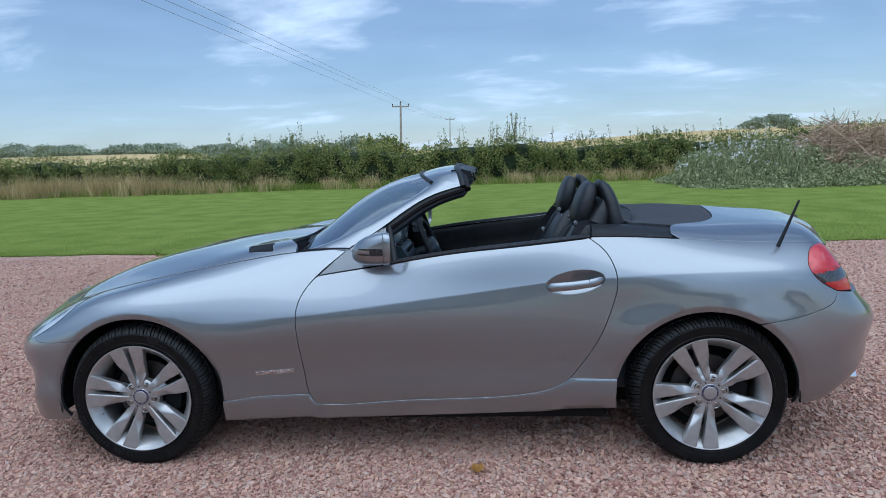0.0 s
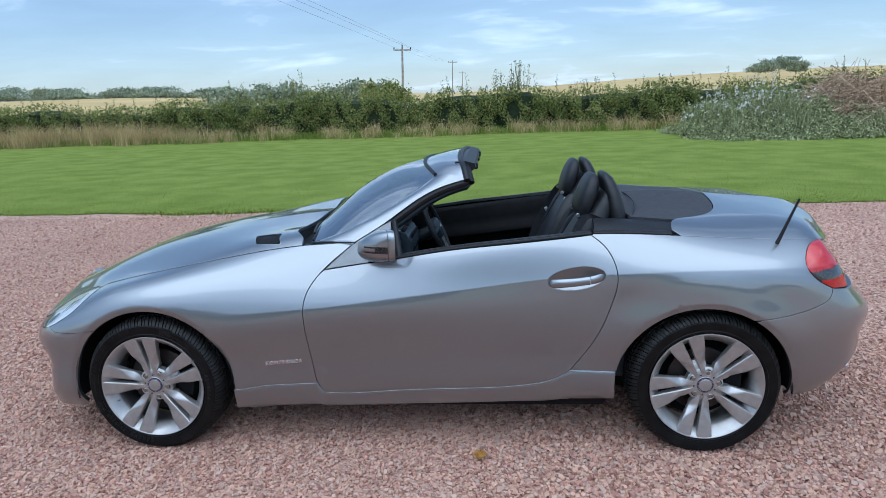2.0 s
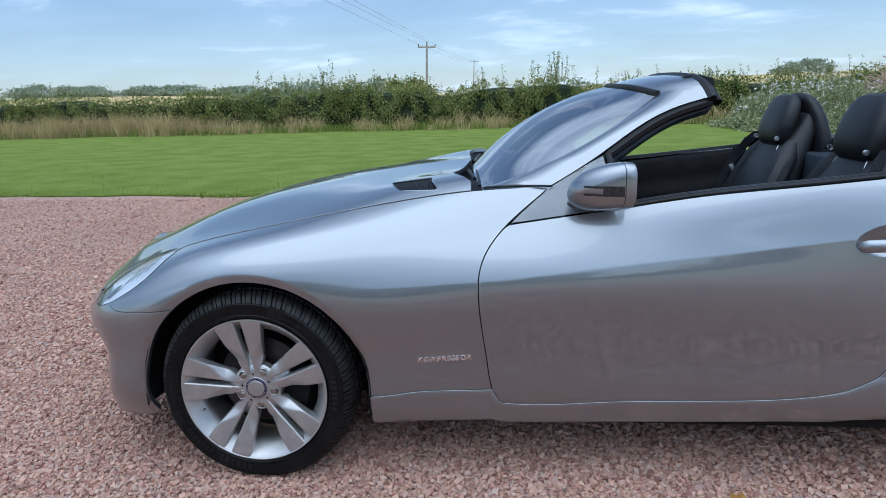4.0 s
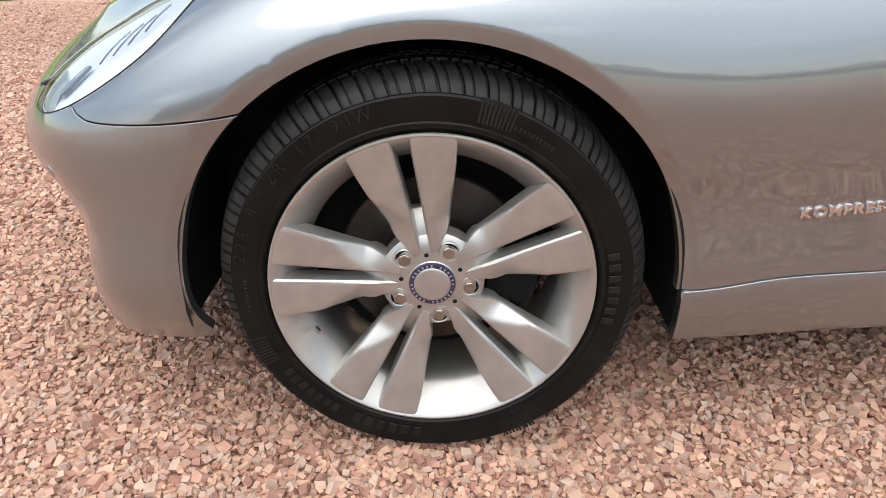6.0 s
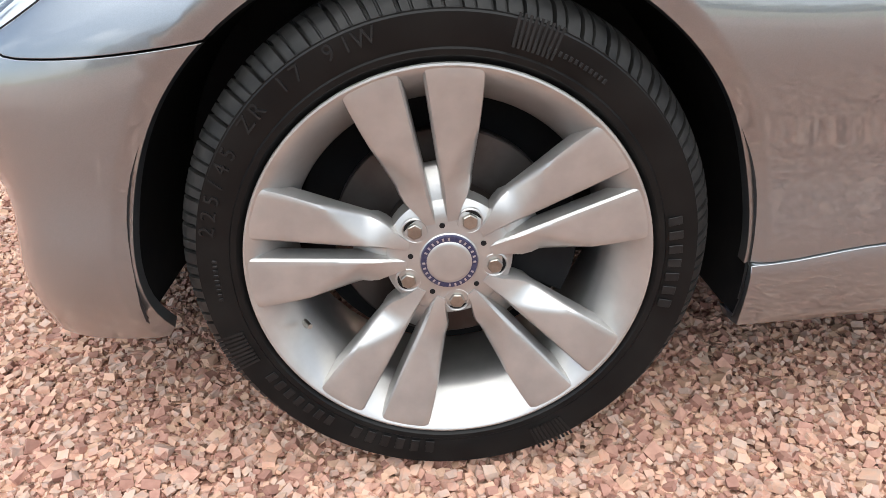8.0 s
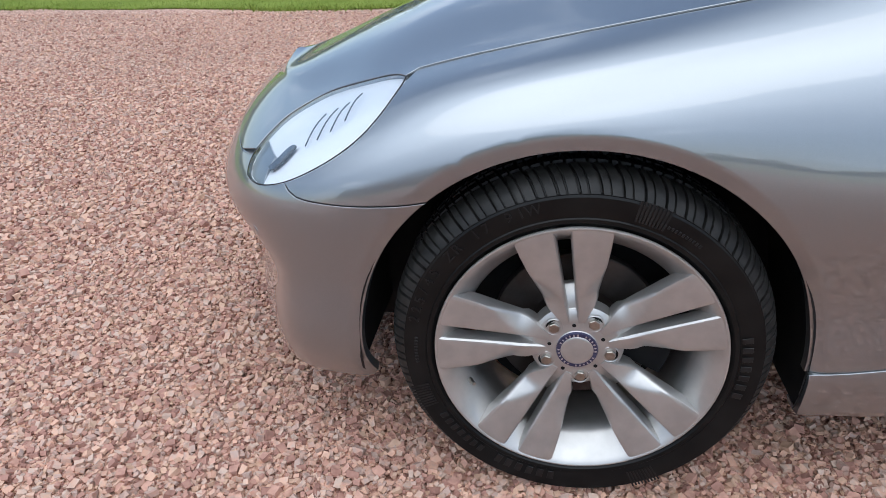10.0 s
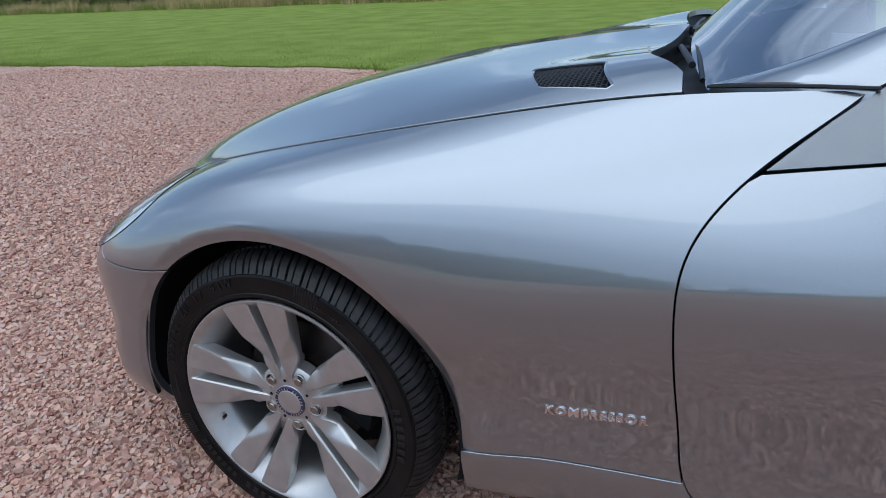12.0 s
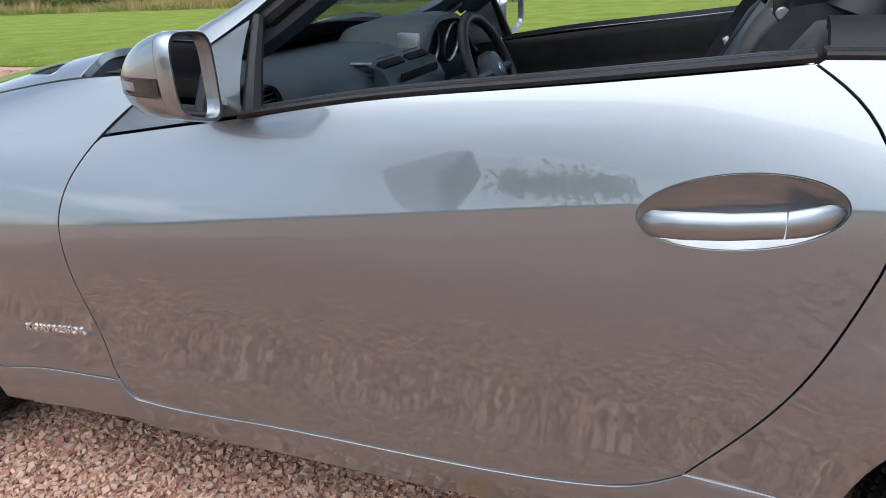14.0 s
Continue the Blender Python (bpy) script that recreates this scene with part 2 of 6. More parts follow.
def loft_bm(rings, closed=True, caps=True):
    """Skins a row of rings of equal count."""
    bm = bmesh.new()
    rows = [[bm.verts.new(tuple(p)) for p in r] for r in rings]
    n = len(rows[0])
    for a, b in zip(rows, rows[1:]):
        for k in range(n if closed else n - 1):
            bm.faces.new((a[k], a[(k + 1) % n], b[(k + 1) % n], b[k]))
    if caps and closed:
        bm.faces.new(rows[0]), bm.faces.new(rows[-1])
    return bm


def tube_bm(points, radius, sides=8):
    """A round bar along points; radius is one number or one a point."""
    pts = [Vector(p) for p in points]
    rad = radius if isinstance(radius, (list, tuple)) else [radius] * len(pts)
    rings, up = [], Vector((0.13, 0.21, 0.97))
    for k, p in enumerate(pts):
        d = (pts[min(k + 1, len(pts) - 1)] - pts[max(k - 1, 0)]).normalized()
        u = up - d * up.dot(d)
        if u.length < 0.1:
            u = Vector((1, 0, 0)) - d * d.x
        u.normalize(); up = u
        w = d.cross(u)
        rings.append([p + rad[k] * (math.cos(t) * u + math.sin(t) * w) for t in (2 * math.pi * j / sides for j in range(sides))])
    return loft_bm(rings)


def lathe_bm(profile, steps, y_axis=True, closed=False):
    """Turns a profile of (radius, y) round the y axis."""
    bm = bmesh.new()
    rows = []
    for r, y in profile:
        rows.append([bm.verts.new((r * math.cos(t), y, r * math.sin(t))) for t in (2 * math.pi * k / steps for k in range(steps))])
    for a, b in zip(rows, rows[1:] + ([rows[0]] if closed else [])):
        for k in range(steps):
            bm.faces.new((a[k], a[(k + 1) % steps], b[(k + 1) % steps], b[k]))
    return bm


def spline(points, n):
    """n points along a smooth curve through the given ones, evenly by length."""
    p = np.array(points, float)
    d = np.r_[0, np.cumsum(np.linalg.norm(np.diff(p, axis=0), axis=1))]
    fine = np.linspace(0, d[-1], n)
    return Cubic(d)(fine, p)


class Cubic:
    """Natural cubic interpolation on fixed knots."""

    def __init__(self, knots):
        t = self.t = np.array(knots, float)
        n, h = len(t), np.diff(np.array(knots, float))
        a, b = np.eye(n), np.zeros((n, n))
        for k in range(1, n - 1):
            a[k, k - 1], a[k, k], a[k, k + 1] = h[k - 1], 2 * (h[k - 1] + h[k]), h[k]
            b[k, k - 1], b[k, k], b[k, k + 1] = 6 / h[k - 1], -6 / h[k - 1] - 6 / h[k], 6 / h[k]
        self.second = np.linalg.solve(a, b)

    def weights(self, q):
        """One row a query: how much each knot's value counts."""
        q = np.asarray(q, float)
        k = np.clip(np.searchsorted(self.t, q) - 1, 0, len(self.t) - 2)
        h = self.t[k + 1] - self.t[k]
        u, v = (self.t[k + 1] - q) / h, (q - self.t[k]) / h
        w = np.zeros((len(q), len(self.t)))
        r = np.arange(len(q))
        w[r, k] += u
        w[r, k + 1] += v
        return w + ((u**3 - u) * h * h / 6)[:, None] * self.second[k] + ((v**3 - v) * h * h / 6)[:, None] * self.second[k + 1]

    def __call__(self, q, values):
        return self.weights(q) @ np.asarray(values, float)


# ---- the ground ----
def near_height(x, y):
    """The far field lifts gently to a rise on either side."""
    f = np.clip((y - 60) / 540, 0, 1)
    g = np.clip((y - 45) / 150, 0, 1)
    return f * f * (3 - 2 * f) * (2.0 + 12.0 / (1 + np.exp(-(x - 60) / 60))) + 4.2 * g * g * (3 - 2 * g) / (1 + np.exp((x + 70) / 14))


def sheet(name, xs, ys, z, mat, label, category, height=None):
    X, Y = np.meshgrid(xs, ys)
    Z = np.full_like(X, z) + (height(X, Y) if height else 0)
    n = len(xs)
    faces = [(j * n + k, j * n + k + 1, (j + 1) * n + k + 1, (j + 1) * n + k) for j in range(len(ys) - 1) for k in range(n - 1)]
    return tagged(put(name, mesh_of(name, np.c_[X.ravel(), Y.ravel(), Z.ravel()], faces, True), mat), label, category, kind="structure")


FIELD = material("stubble_field", (0.45, 0.315, 0.12), 0.9, 0, (0.56, 0.41, 0.175), 0.05, 8, bump=0.05, bump_scale=3)
LAWN = material("mown_lawn", (0.150, 0.196, 0.036), 1.0, 0, (0.215, 0.262, 0.058), 1.3, 13, spec=0.05, bump=0.02, bump_scale=55)
spread = np.r_[-3000, -1500, -800, np.linspace(-400, 400, 65), 800, 1500, 3000]
sheet("ground", spread, np.r_[-3000, -800, -200, -60, np.linspace(0, 640, 33), 1000, 2000, 3000], -0.06, FIELD,
      "pale golden stubble field reaching to the horizon", "field", near_height)


# ---- the car ----
car = tagged(new("car"), "silver-grey two-seat convertible with its roof folded away, parked on gravel", "car")

# design lines of one flank, each from the nose's middle round the side to the tail's middle: x, y and z at sixteen stations
STATION = np.cumsum([0, .38, .34, .19, .24, .25, .35, .40, .55, .65, .48, .32, .22, .18, .33, .37])
LINES = [
    ([-.82, -.75, -.61, -.50, -.27, 0, .35, .75, 1.3, 1.95, 2.43, 2.75, 2.92, 3.02, 3.10, 3.13],
     [C, .50, .22, .10, .07, .06, .065, .075, .075, .07, .05, .05, .09, .22, .50, C],
     [.17, .17, .17, .18, .19, .19, .187, .196, .208, .224, .235, .245, .27, .30, .32, .33]),
    ([-.83, -.74, -.605, -.497, -.26, 0, .35, .75, 1.3, 1.95, 2.43, 2.75, 2.98, 3.10, 3.18, 3.21],
     [C, .50, .20, .06, .03, .02, .028, .045, .045, .036, .005, .02, .08, .21, .50, C],
     [.25, .25, .25, .25, .25, .25, .25, .255, .262, .28, .29, .30, .33, .37, .39, .40]),
    ([-.815, -.725, -.588, -.485, -.25, 0, .35, .75, 1.3, 1.95, 2.43, 2.75, 3.0, 3.13, 3.23, 3.27],
     [C, .50, .19, .055, .015, .01, .022, .034, .037, .026, -.01, 0, .07, .20, .50, C],
     [.37, .37, .38, .39, .40, .41, .41, .41, .41, .42, .43, .44, .46, .48, .49, .49]),
    ([-.872, -.788, -.640, -.495, -.25, 0, .35, .75, 1.3, 1.95, 2.43, 2.75, 3.01, 3.145, 3.25, 3.29],
     [C, .50, .19, .06, .005, -.005, .003, .0200, .030, .022, -.016, -.005, .065, .19, .50, C],
     [.465, .465, .475, .50, .54, .555, .55, .55, .55, .56, .57, .575, .58, .585, .585, .585]),
    ([-.85, -.76, -.615, -.485, -.25, 0, .35, .75, 1.3, 1.95, 2.43, 2.75, 2.98, 3.085, 3.17, 3.20],
     [C, .50, .21, .085, .02, 0, .0165, .027, .033, .028, -.006, .005, .075, .20, .50, C],
     [.54, .54, .555, .585, .645, .68, .67, .67, .67, .68, .69, .69, .685, .68, .68, .68]),
    ([-.80, -.715, -.56, -.44, -.25, 0, .35, .75, 1.3, 1.95, 2.43, 2.75, 2.93, 3.03, 3.12, 3.15],
     [C, .53, .27, .16, .085, .055, .064, .0745, .059, .042, .012, .034, .100, .22, .50, C],
     [.585, .585, .61, .645, .715, .765, .785, .79, .79, .80, .82, .81, .80, .79, .79, .79]),
    ([-.75, -.67, -.50, -.40, -.25, 0, .35, .75, 1.3, 1.95, 2.43, 2.75, 2.91, 2.99, 3.09, 3.12],
     [C, .56, .34, .26, .215, .185, .182, .172, .113, .105, .139, .16, .20, .30, .55, C],
     [.62, .62, .655, .69, .742, .80, .864, .918, .920, .958, .930, .910, .90, .88, .87, .87]),
    ([-.735, -.66, -.50, -.40, -.25, 0, .35, .75, 1.3, 1.95, 2.43, 2.75, 2.91, 2.99, 3.07, 3.10],
     [C, .62, .52, .50, .50, .50, .50, .50, .45, .45, .50, .50, .52, .55, .65, C],
     [.64, .645, .705, .745, .797, .855, .907, .946, .93, .98, .99, .978, .965, .948, .932, .928]),
    ([-.72, -.66, -.50, -.40, -.25, 0, .35, .75, 1.3, 1.95, 2.43, 2.75, 2.91, 3.0, 3.08, 3.11],
     [C] * 16,
     [.65, .66, .725, .765, .815, .868, .920, .957, .95, 1.0, 1.03, .997, .985, .972, .95, .93]),
]
ROUND = np.array([0, .07, .23, .37, .49, .61, .76, 1.09, 1.46])  # places of the lines across the skin
SEAM = ROUND[6]
along, across = Cubic(STATION), Cubic(ROUND)
HULL = np.array(LINES).transpose(2, 0, 1)  # station, line, axis


def skin(u, s):
    """The car's outer surface: u runs from nose to tail, s from the sill up to the centreline."""
    u, s = np.atleast_1d(np.asarray(u, float)), np.atleast_1d(np.asarray(s, float))
    rows = np.einsum("nk,kla->nla", along.weights(u), HULL)
    return np.einsum("nl,nla->na", across.weights(s), rows)


def skin_normal(u, s, h=0.004):
    a = skin(u + h, s) - skin(u - h, s)
    b = skin(u, s + h) - skin(u, s - h)
    n = np.cross(a, b)
    n /= np.linalg.norm(n, axis=1)[:, None] + 1e-12
    return n


GU, GS = [g.ravel() for g in np.meshgrid(np.linspace(STATION[1], STATION[14], 260), np.linspace(0, SEAM + 0.2, 90))]
GRID = skin(GU, GS)


def flat(points):
    """Where the points (x, z) of a side view lie on the skin, as (u, s)."""
    p = np.array(points, float)
    near = np.array([np.argmin((GRID[:, 0] - x) ** 2 + (GRID[:, 2] - z) ** 2) for x, z in p])
    u, s = GU[near].copy(), GS[near].copy()
    for _ in range(8):
        f = skin(u, s)[:, [0, 2]] - p
        h = 1e-4
        du, ds = (skin(u + h, s)[:, [0, 2]] - p - f) / h, (skin(u, s + h)[:, [0, 2]] - p - f) / h
        det = du[:, 0] * ds[:, 1] - ds[:, 0] * du[:, 1]
        det = np.where(abs(det) < 0.05, 0.05, det)
        u = u - np.clip((f[:, 0] * ds[:, 1] - ds[:, 0] * f[:, 1]) / det, -.05, .05)
        s = np.clip(s - np.clip((du[:, 0] * f[:, 1] - f[:, 0] * du[:, 1]) / det, -.05, .05), 0, 2)
    return np.c_[u, s]


def u_at(x, s):
    """The u at which the line s has the given x, on the flank."""
    q = np.linspace(STATION[0] + .1, STATION[15] - .1, 900)
    return float(np.interp(x, *[v for v in (np.maximum.accumulate(skin(q, np.full(900, s))[:, 0]), q)]))


def from_plan(points):
    """(x, y) of a view from above, on the bonnet or boot, as (u, s)."""
    out = []
    for x, y in points:
        u, s = u_at(x, SEAM), SEAM + 0.2
        for _ in range(25):
            px, py, _z = skin(u, s)[0]
            u += 0.7 * (x - px)
            s += 0.9 * (y - py)
            s = min(max(s, SEAM - .1), ROUND[-1])
        out.append((u, s))
    return np.array(out)


def arc(cx, cz, r, a0, a1, n=24):
    return [(cx + r * math.cos(radians(t)), cz + r * math.sin(radians(t))) for t in np.linspace(a0, a1, n)]


def resample(loop, step=0.012):
    p = np.array(loop)
    p = np.r_[p, p[:1]]
    out = []
    for a, b in zip(p, p[1:]):
        n = max(1, int(np.linalg.norm(b - a) / step))
        out += [a + (b - a) * k / n for k in range(n)]
    return np.array(out)


def inside(q, loop):
    x, y = q[:, 0], q[:, 1]
    hit = np.zeros(len(q), bool)
    for (x0, y0), (x1, y1) in zip(loop, np.roll(loop, -1, 0)):
        c = (y0 > y) != (y1 > y)
        hit ^= c & (x < (x1 - x0) * (y - y0) / (y1 - y0 + 1e-15) + x0)
    return hit


from mathutils import geometry


def panel(name, loop, mat, parent, label="", gap=0.0023, depth=0.016, lift=0.0, step=0.03, mirrored=False, holes=(), bulge=0.0, ridge=None):
    """A pressed panel: the part of the skin inside a loop of (u, s), with rounded edges turned in."""
    lines = []
    for k, lp in enumerate([loop, *holes]):
        lp = resample(lp)
        area = 0.5 * np.sum(lp[:, 0] * np.roll(lp[:, 1], -1) - np.roll(lp[:, 0], -1) * lp[:, 1])
        if (area < 0) != (k > 0):
            lp = lp[::-1]
        d = np.roll(lp, -1, 0) - np.roll(lp, 1, 0)
        out = np.c_[d[:, 1], -d[:, 0]] / (np.linalg.norm(d, axis=1)[:, None] + 1e-12)
        lines.append((lp - gap * out, out))
    main = lines[0][0]
    lo, hi = main.min(0), main.max(0)
    gx, gy = np.meshgrid(np.arange(lo[0], hi[0], step), np.arange(lo[1], hi[1], step))
    q = np.c_[gx.ravel(), gy.ravel()]
    q = q[inside(q, main)]
    for lp, _ in lines[1:]:
        q = q[~inside(q, lp)]
    rim = np.concatenate([lp for lp, _ in lines])
    if callable(bulge):
        bands = np.concatenate([lp - d * out for lp, out in lines for d in (.008, .016, .025, .036)])
        keep = inside(bands, main)
        for lp, _ in lines[1:]:
            keep &= ~inside(bands, lp)
        bands = bands[keep]
        bands = bands[np.array([((rim - p) ** 2).sum(1).min() for p in bands]) > .008 ** 2]
        q = np.concatenate([bands, q[np.array([((bands - p) ** 2).sum(1).min() for p in q]) > .010 ** 2]])
    if len(q):
        q = q[np.array([((rim - p) ** 2).sum(1).min() for p in q]) > (0.45 * step) ** 2]
    if ridge is not None:
        keep = inside(ridge, main)
        for lp, _ in lines[1:]:
            keep &= ~inside(ridge, lp)
        ridge = ridge[keep]
        ridge = ridge[np.array([((rim - p) ** 2).sum(1).min() for p in ridge]) > .004 ** 2]
        q = np.concatenate([ridge, q[np.array([((ridge - p) ** 2).sum(1).min() for p in q]) > .009 ** 2]])
    pts = np.concatenate([rim, q]) if len(q) else rim
    edges, base = [], 0
    for lp, _ in lines:
        edges += [(base + k, base + (k + 1) % len(lp)) for k in range(len(lp))]
        base += len(lp)
    v, _, tris, *_ = geometry.delaunay_2d_cdt([Vector(p) for p in pts], edges, [], 0, 1e-6)
    uv = np.array([tuple(p) for p in v])
    mid = np.array([uv[list(t)].mean(0) for t in tris])
    keep = inside(mid, main)
    for lp, _ in lines[1:]:
        keep &= ~inside(mid, lp)
    tris = [tuple(t) for t, k in zip(tris, keep) if k]
    P, N = skin(uv[:, 0], uv[:, 1]), skin_normal(uv[:, 0], uv[:, 1])
    if callable(bulge):
        def surf(w):
            p = skin(w[:, 0], w[:, 1])
            return p + skin_normal(w[:, 0], w[:, 1]) * (lift + bulge(p, w))[:, None]
        P, h = surf(uv), .003
        N = np.cross(surf(uv + [h, 0]) - surf(uv - [h, 0]), surf(uv + [0, h]) - surf(uv - [0, h]))
        N /= np.linalg.norm(N, axis=1)[:, None] + 1e-12
    elif bulge:
        near = np.sqrt(np.array([((rim - p) ** 2).sum(1).min() for p in uv]))
        N0 = N.copy()
        P = P + N * (bulge * np.minimum(1, near / (0.05 if bulge > -.04 else 0.03)) ** 0.7)[:, None]
    if callable(bulge):
        pass
    elif bulge:
        N = np.zeros_like(P)
        for a, b, c in tris:
            g = np.cross(P[b] - P[a], P[c] - P[a])
            g = g if g @ N0[a] > 0 else -g
            for k in (a, b, c):
                N[k] += g
        N /= np.linalg.norm(N, axis=1)[:, None] + 1e-12
        P = P + N0 * lift
    else:
        P = P + N * lift
    verts, norms, faces = list(P), list(N), tris
    for lp, out in lines:
        n = len(lp)
        h = 1e-3
        p0, n0 = skin(lp[:, 0], lp[:, 1]), skin_normal(lp[:, 0], lp[:, 1])
        o = (skin(lp[:, 0] + h * out[:, 0], lp[:, 1] + h * out[:, 1]) - p0)
        o /= np.linalg.norm(o, axis=1)[:, None] + 1e-12
        p0 = p0 + n0 * ((lift + bulge(p0, lp))[:, None] if callable(bulge) else lift)
        rings = [(p0, n0), (p0 + o * .0012 - n0 * .0014, o), (p0 + o * .0012 - n0 * depth, o)]
        start = len(verts)
        for r, nn in rings:
            verts += list(r)
            norms += list(nn)
        for a in range(2):
            for k in range(n):
                j = (k + 1) % n
                faces.append((start + a * n + k, start + a * n + j, start + (a + 1) * n + j, start + (a + 1) * n + k))
    verts, norms = np.array(verts), np.array(norms)

    def made(flip):
        V, M, F = verts.copy(), norms.copy(), faces
        if flip:
            V[:, 1], M[:, 1] = 2 * C - V[:, 1], -M[:, 1]
        good = []
        for f in F:
            g = np.cross(V[f[1]] - V[f[0]], V[f[2]] - V[f[0]])
            good.append(f if g @ M[list(f)].sum(0) >= 0 else tuple(reversed(f)))
        return V, M, good

    sets = [made(False)] + ([made(True)] if mirrored else [])
    V = np.concatenate([t[0] for t in sets])
    M = np.concatenate([t[1] for t in sets])
    F, off = [], 0
    for t in sets:
        F += [tuple(i + off for i in f) for f in t[2]]
        off += len(t[0])
    me = mesh_of(name, V, F, True)
    me.normals_split_custom_set_from_vertices([tuple(n) for n in M])
    return put(name, me, mat, parent, label)


def other_side(ob, parent):
    """The same part on the car's far flank."""
    me = ob.data.copy()
    n = len(me.vertices)
    co = np.zeros(n * 3)
    me.vertices.foreach_get("co", co)
    co = co.reshape(-1, 3)
    faces = [tuple(reversed(p.vertices)) for p in me.polygons]
    co[:, 1] = 2 * C - co[:, 1]
    twin = mesh_of(me.name, co, faces, True)
    twin.materials.append(me.materials[0])
    name = ob.name.split(".")[0]
    return put(name, twin, None, parent)


ARCH_F, ARCH_R = (0.0, 0.30, 0.366), (2.415, 0.29, 0.368)
door_cut = spline([(.781, .270), (.762, .295), (.751, .32), (.7376, .40), (.7273, .48), (.7185, .56), (.7144, .62), (.7163, .68), (.7306, .73), (.7617, .78), (.7981, .82), (.8465, .862), (.9005, .904), (.928, .926)], 64)
k_split = int(np.argmin(abs(door_cut[:, 1] - .818)))
door_rear = spline([(1.860, .374), (1.928, .461), (1.995, .576), (2.038, .689), (2.057, .775), (2.045, .845), (2.006, .912), (1.957, .952)], 36)
door_low = spline([(.781, .270), (.815, .267), (1.09, .279), (1.468, .292), (1.70, .311), (1.80, .338), (1.860, .374)], 40)
sill_front = spline([(.372, .291), (.42, .294), (.50, .306), (.60, .312), (.750, .316)], 14)
bump_seam = spline([(-.497, .575), (-.475, .562), (-.44, .558), (-.35, .562), (-.243, .575)], 16)
tail_front = spline([(2.925, .897), (2.855, .885), (2.822, .850), (2.815, .827), (2.835, .785), (2.875, .752), (2.93, .722)], 20)
rear_seam = spline([(2.93, .722), (2.922, .692), (2.869, .659), (2.758, .630), (2.635, .612)], 18)


def seam_run(x0, x1, s, n=30):
    return np.c_[np.linspace(u_at(x0, s), u_at(x1, s), n), np.full(n, s)]


# the headlamp's upper and lower edges on the skin
lamp_up = spline([(1.084, .735), (1.06, .757), (.985, .780), (.905, .788), (.82, .789), (.745, .770), (.695, .715), (.677, .65), (.690, .579), (.714, .512), (.745, .480)], 40)
lamp_down = spline([(.757, .473), (.802, .465), (.851, .466), (.905, .476), (.97, .502), (1.043, .559), (1.074, .629), (1.086, .700)], 32)
k_seam = int(np.argmin(abs(lamp_down[:, 0] - .905)))
fender_loop = np.concatenate([
    flat(arc(*ARCH_F, 131, -1.5, 40)), flat(sill_front), flat(door_cut[6:]), seam_run(.80, -.285, SEAM, 40), lamp_down[k_seam:][::-1], flat(bump_seam[1:-1])])
door_loop = np.concatenate([flat(door_cut[1:k_split]), flat(spline([(.806, .822), (.95, .842), (1.118, .865), (1.355, .899), (1.6, .922), (1.958, .954)], 30)),
                            flat(door_rear[::-1]), flat(door_low[::-1])])
sill_loop = np.concatenate([flat(sill_front), flat(door_cut[1:6][::-1]), flat(door_low), flat([(1.860, .376), (2.052, .376)]),
                            flat([(2.048, .30)]), [(u_at(2.055, 0.0), 0.004)], [(u_at(x, 0.0), 0.004) for x in np.linspace(2.0, .40, 20)], [(u_at(.374, 0.0), 0.004)]])
quarter_loop = np.concatenate([flat(door_rear), seam_run(1.965, 2.905, SEAM, 40), flat(tail_front), flat(rear_seam), flat(arc(*ARCH_R, 60, 166.5, 30))])
front_bumper_loop = np.concatenate([flat(bump_seam[1:][::-1]), lamp_down[:k_seam + 1][::-1], lamp_up[-4:][::-1], [(.62, .506), (.52, .510)], [(STATION[1], .520), (.0, .520)],
                                    [(0, .004), (.3, .004), (.6, .004)], [(u_at(x, 0.0), 0.004) for x in (-.55, -.45, -.40, -.365)], flat(arc(*ARCH_F, 195, 132, 22))])
u_tail = float(flat([(3.02, .70)])[0, 0])
rear_bumper_loop = np.concatenate([flat(rear_seam[::-1]), [(u_tail, ROUND[4] + .025)], [(STATION[13], ROUND[4] + .02), (STATION[14], ROUND[4] + .02), (STATION[15], ROUND[4] + .02)],
                                   [(STATION[15], .004), (STATION[14], .004), (STATION[13], .004)], [(u_at(x, 0.0), 0.004) for x in (2.95, 2.85, 2.77)], flat(arc(*ARCH_R, -4, 58, 18))])
lamp_loop = np.concatenate([lamp_up, lamp_down])
tail_loop = np.concatenate([flat(tail_front), [(u_tail, ROUND[4] + .03), (u_tail + .04, ROUND[5] - .03), (u_tail + .02, ROUND[5] + .06), (u_tail - .02, SEAM - .03)]])
cowl = spline([(.70, .195), (.672, .25), (.628, .34), (.617, .45), (.635, .65), (.65, C)], 24)
bonnet_loop = np.concatenate([[(.0, .524), (STATION[1], .524), (.52, .514), (.62, .510)], lamp_up[:-4][::-1], seam_run(-.28, .69, SEAM, 50), from_plan(cowl[1:]), [(STATION[1] + .3, ROUND[8]), (0, ROUND[8])]])
vent_loop = from_plan(np.concatenate([spline([(.448, .256), (.418, .33), (.402, .395)], 6), spline([(.410, .408), (.47, .385), (.540, .348)], 6),
                                      spline([(.551, .334), (.560, .27), (.582, .212)], 6), spline([(.574, .204), (.52, .222), (.458, .246)], 6)]))
boot_edge = spline([(2.30, .165), (2.33, .27), (2.46, .36), (2.56, .48), (2.61, .65), (2.63, C)], 24)
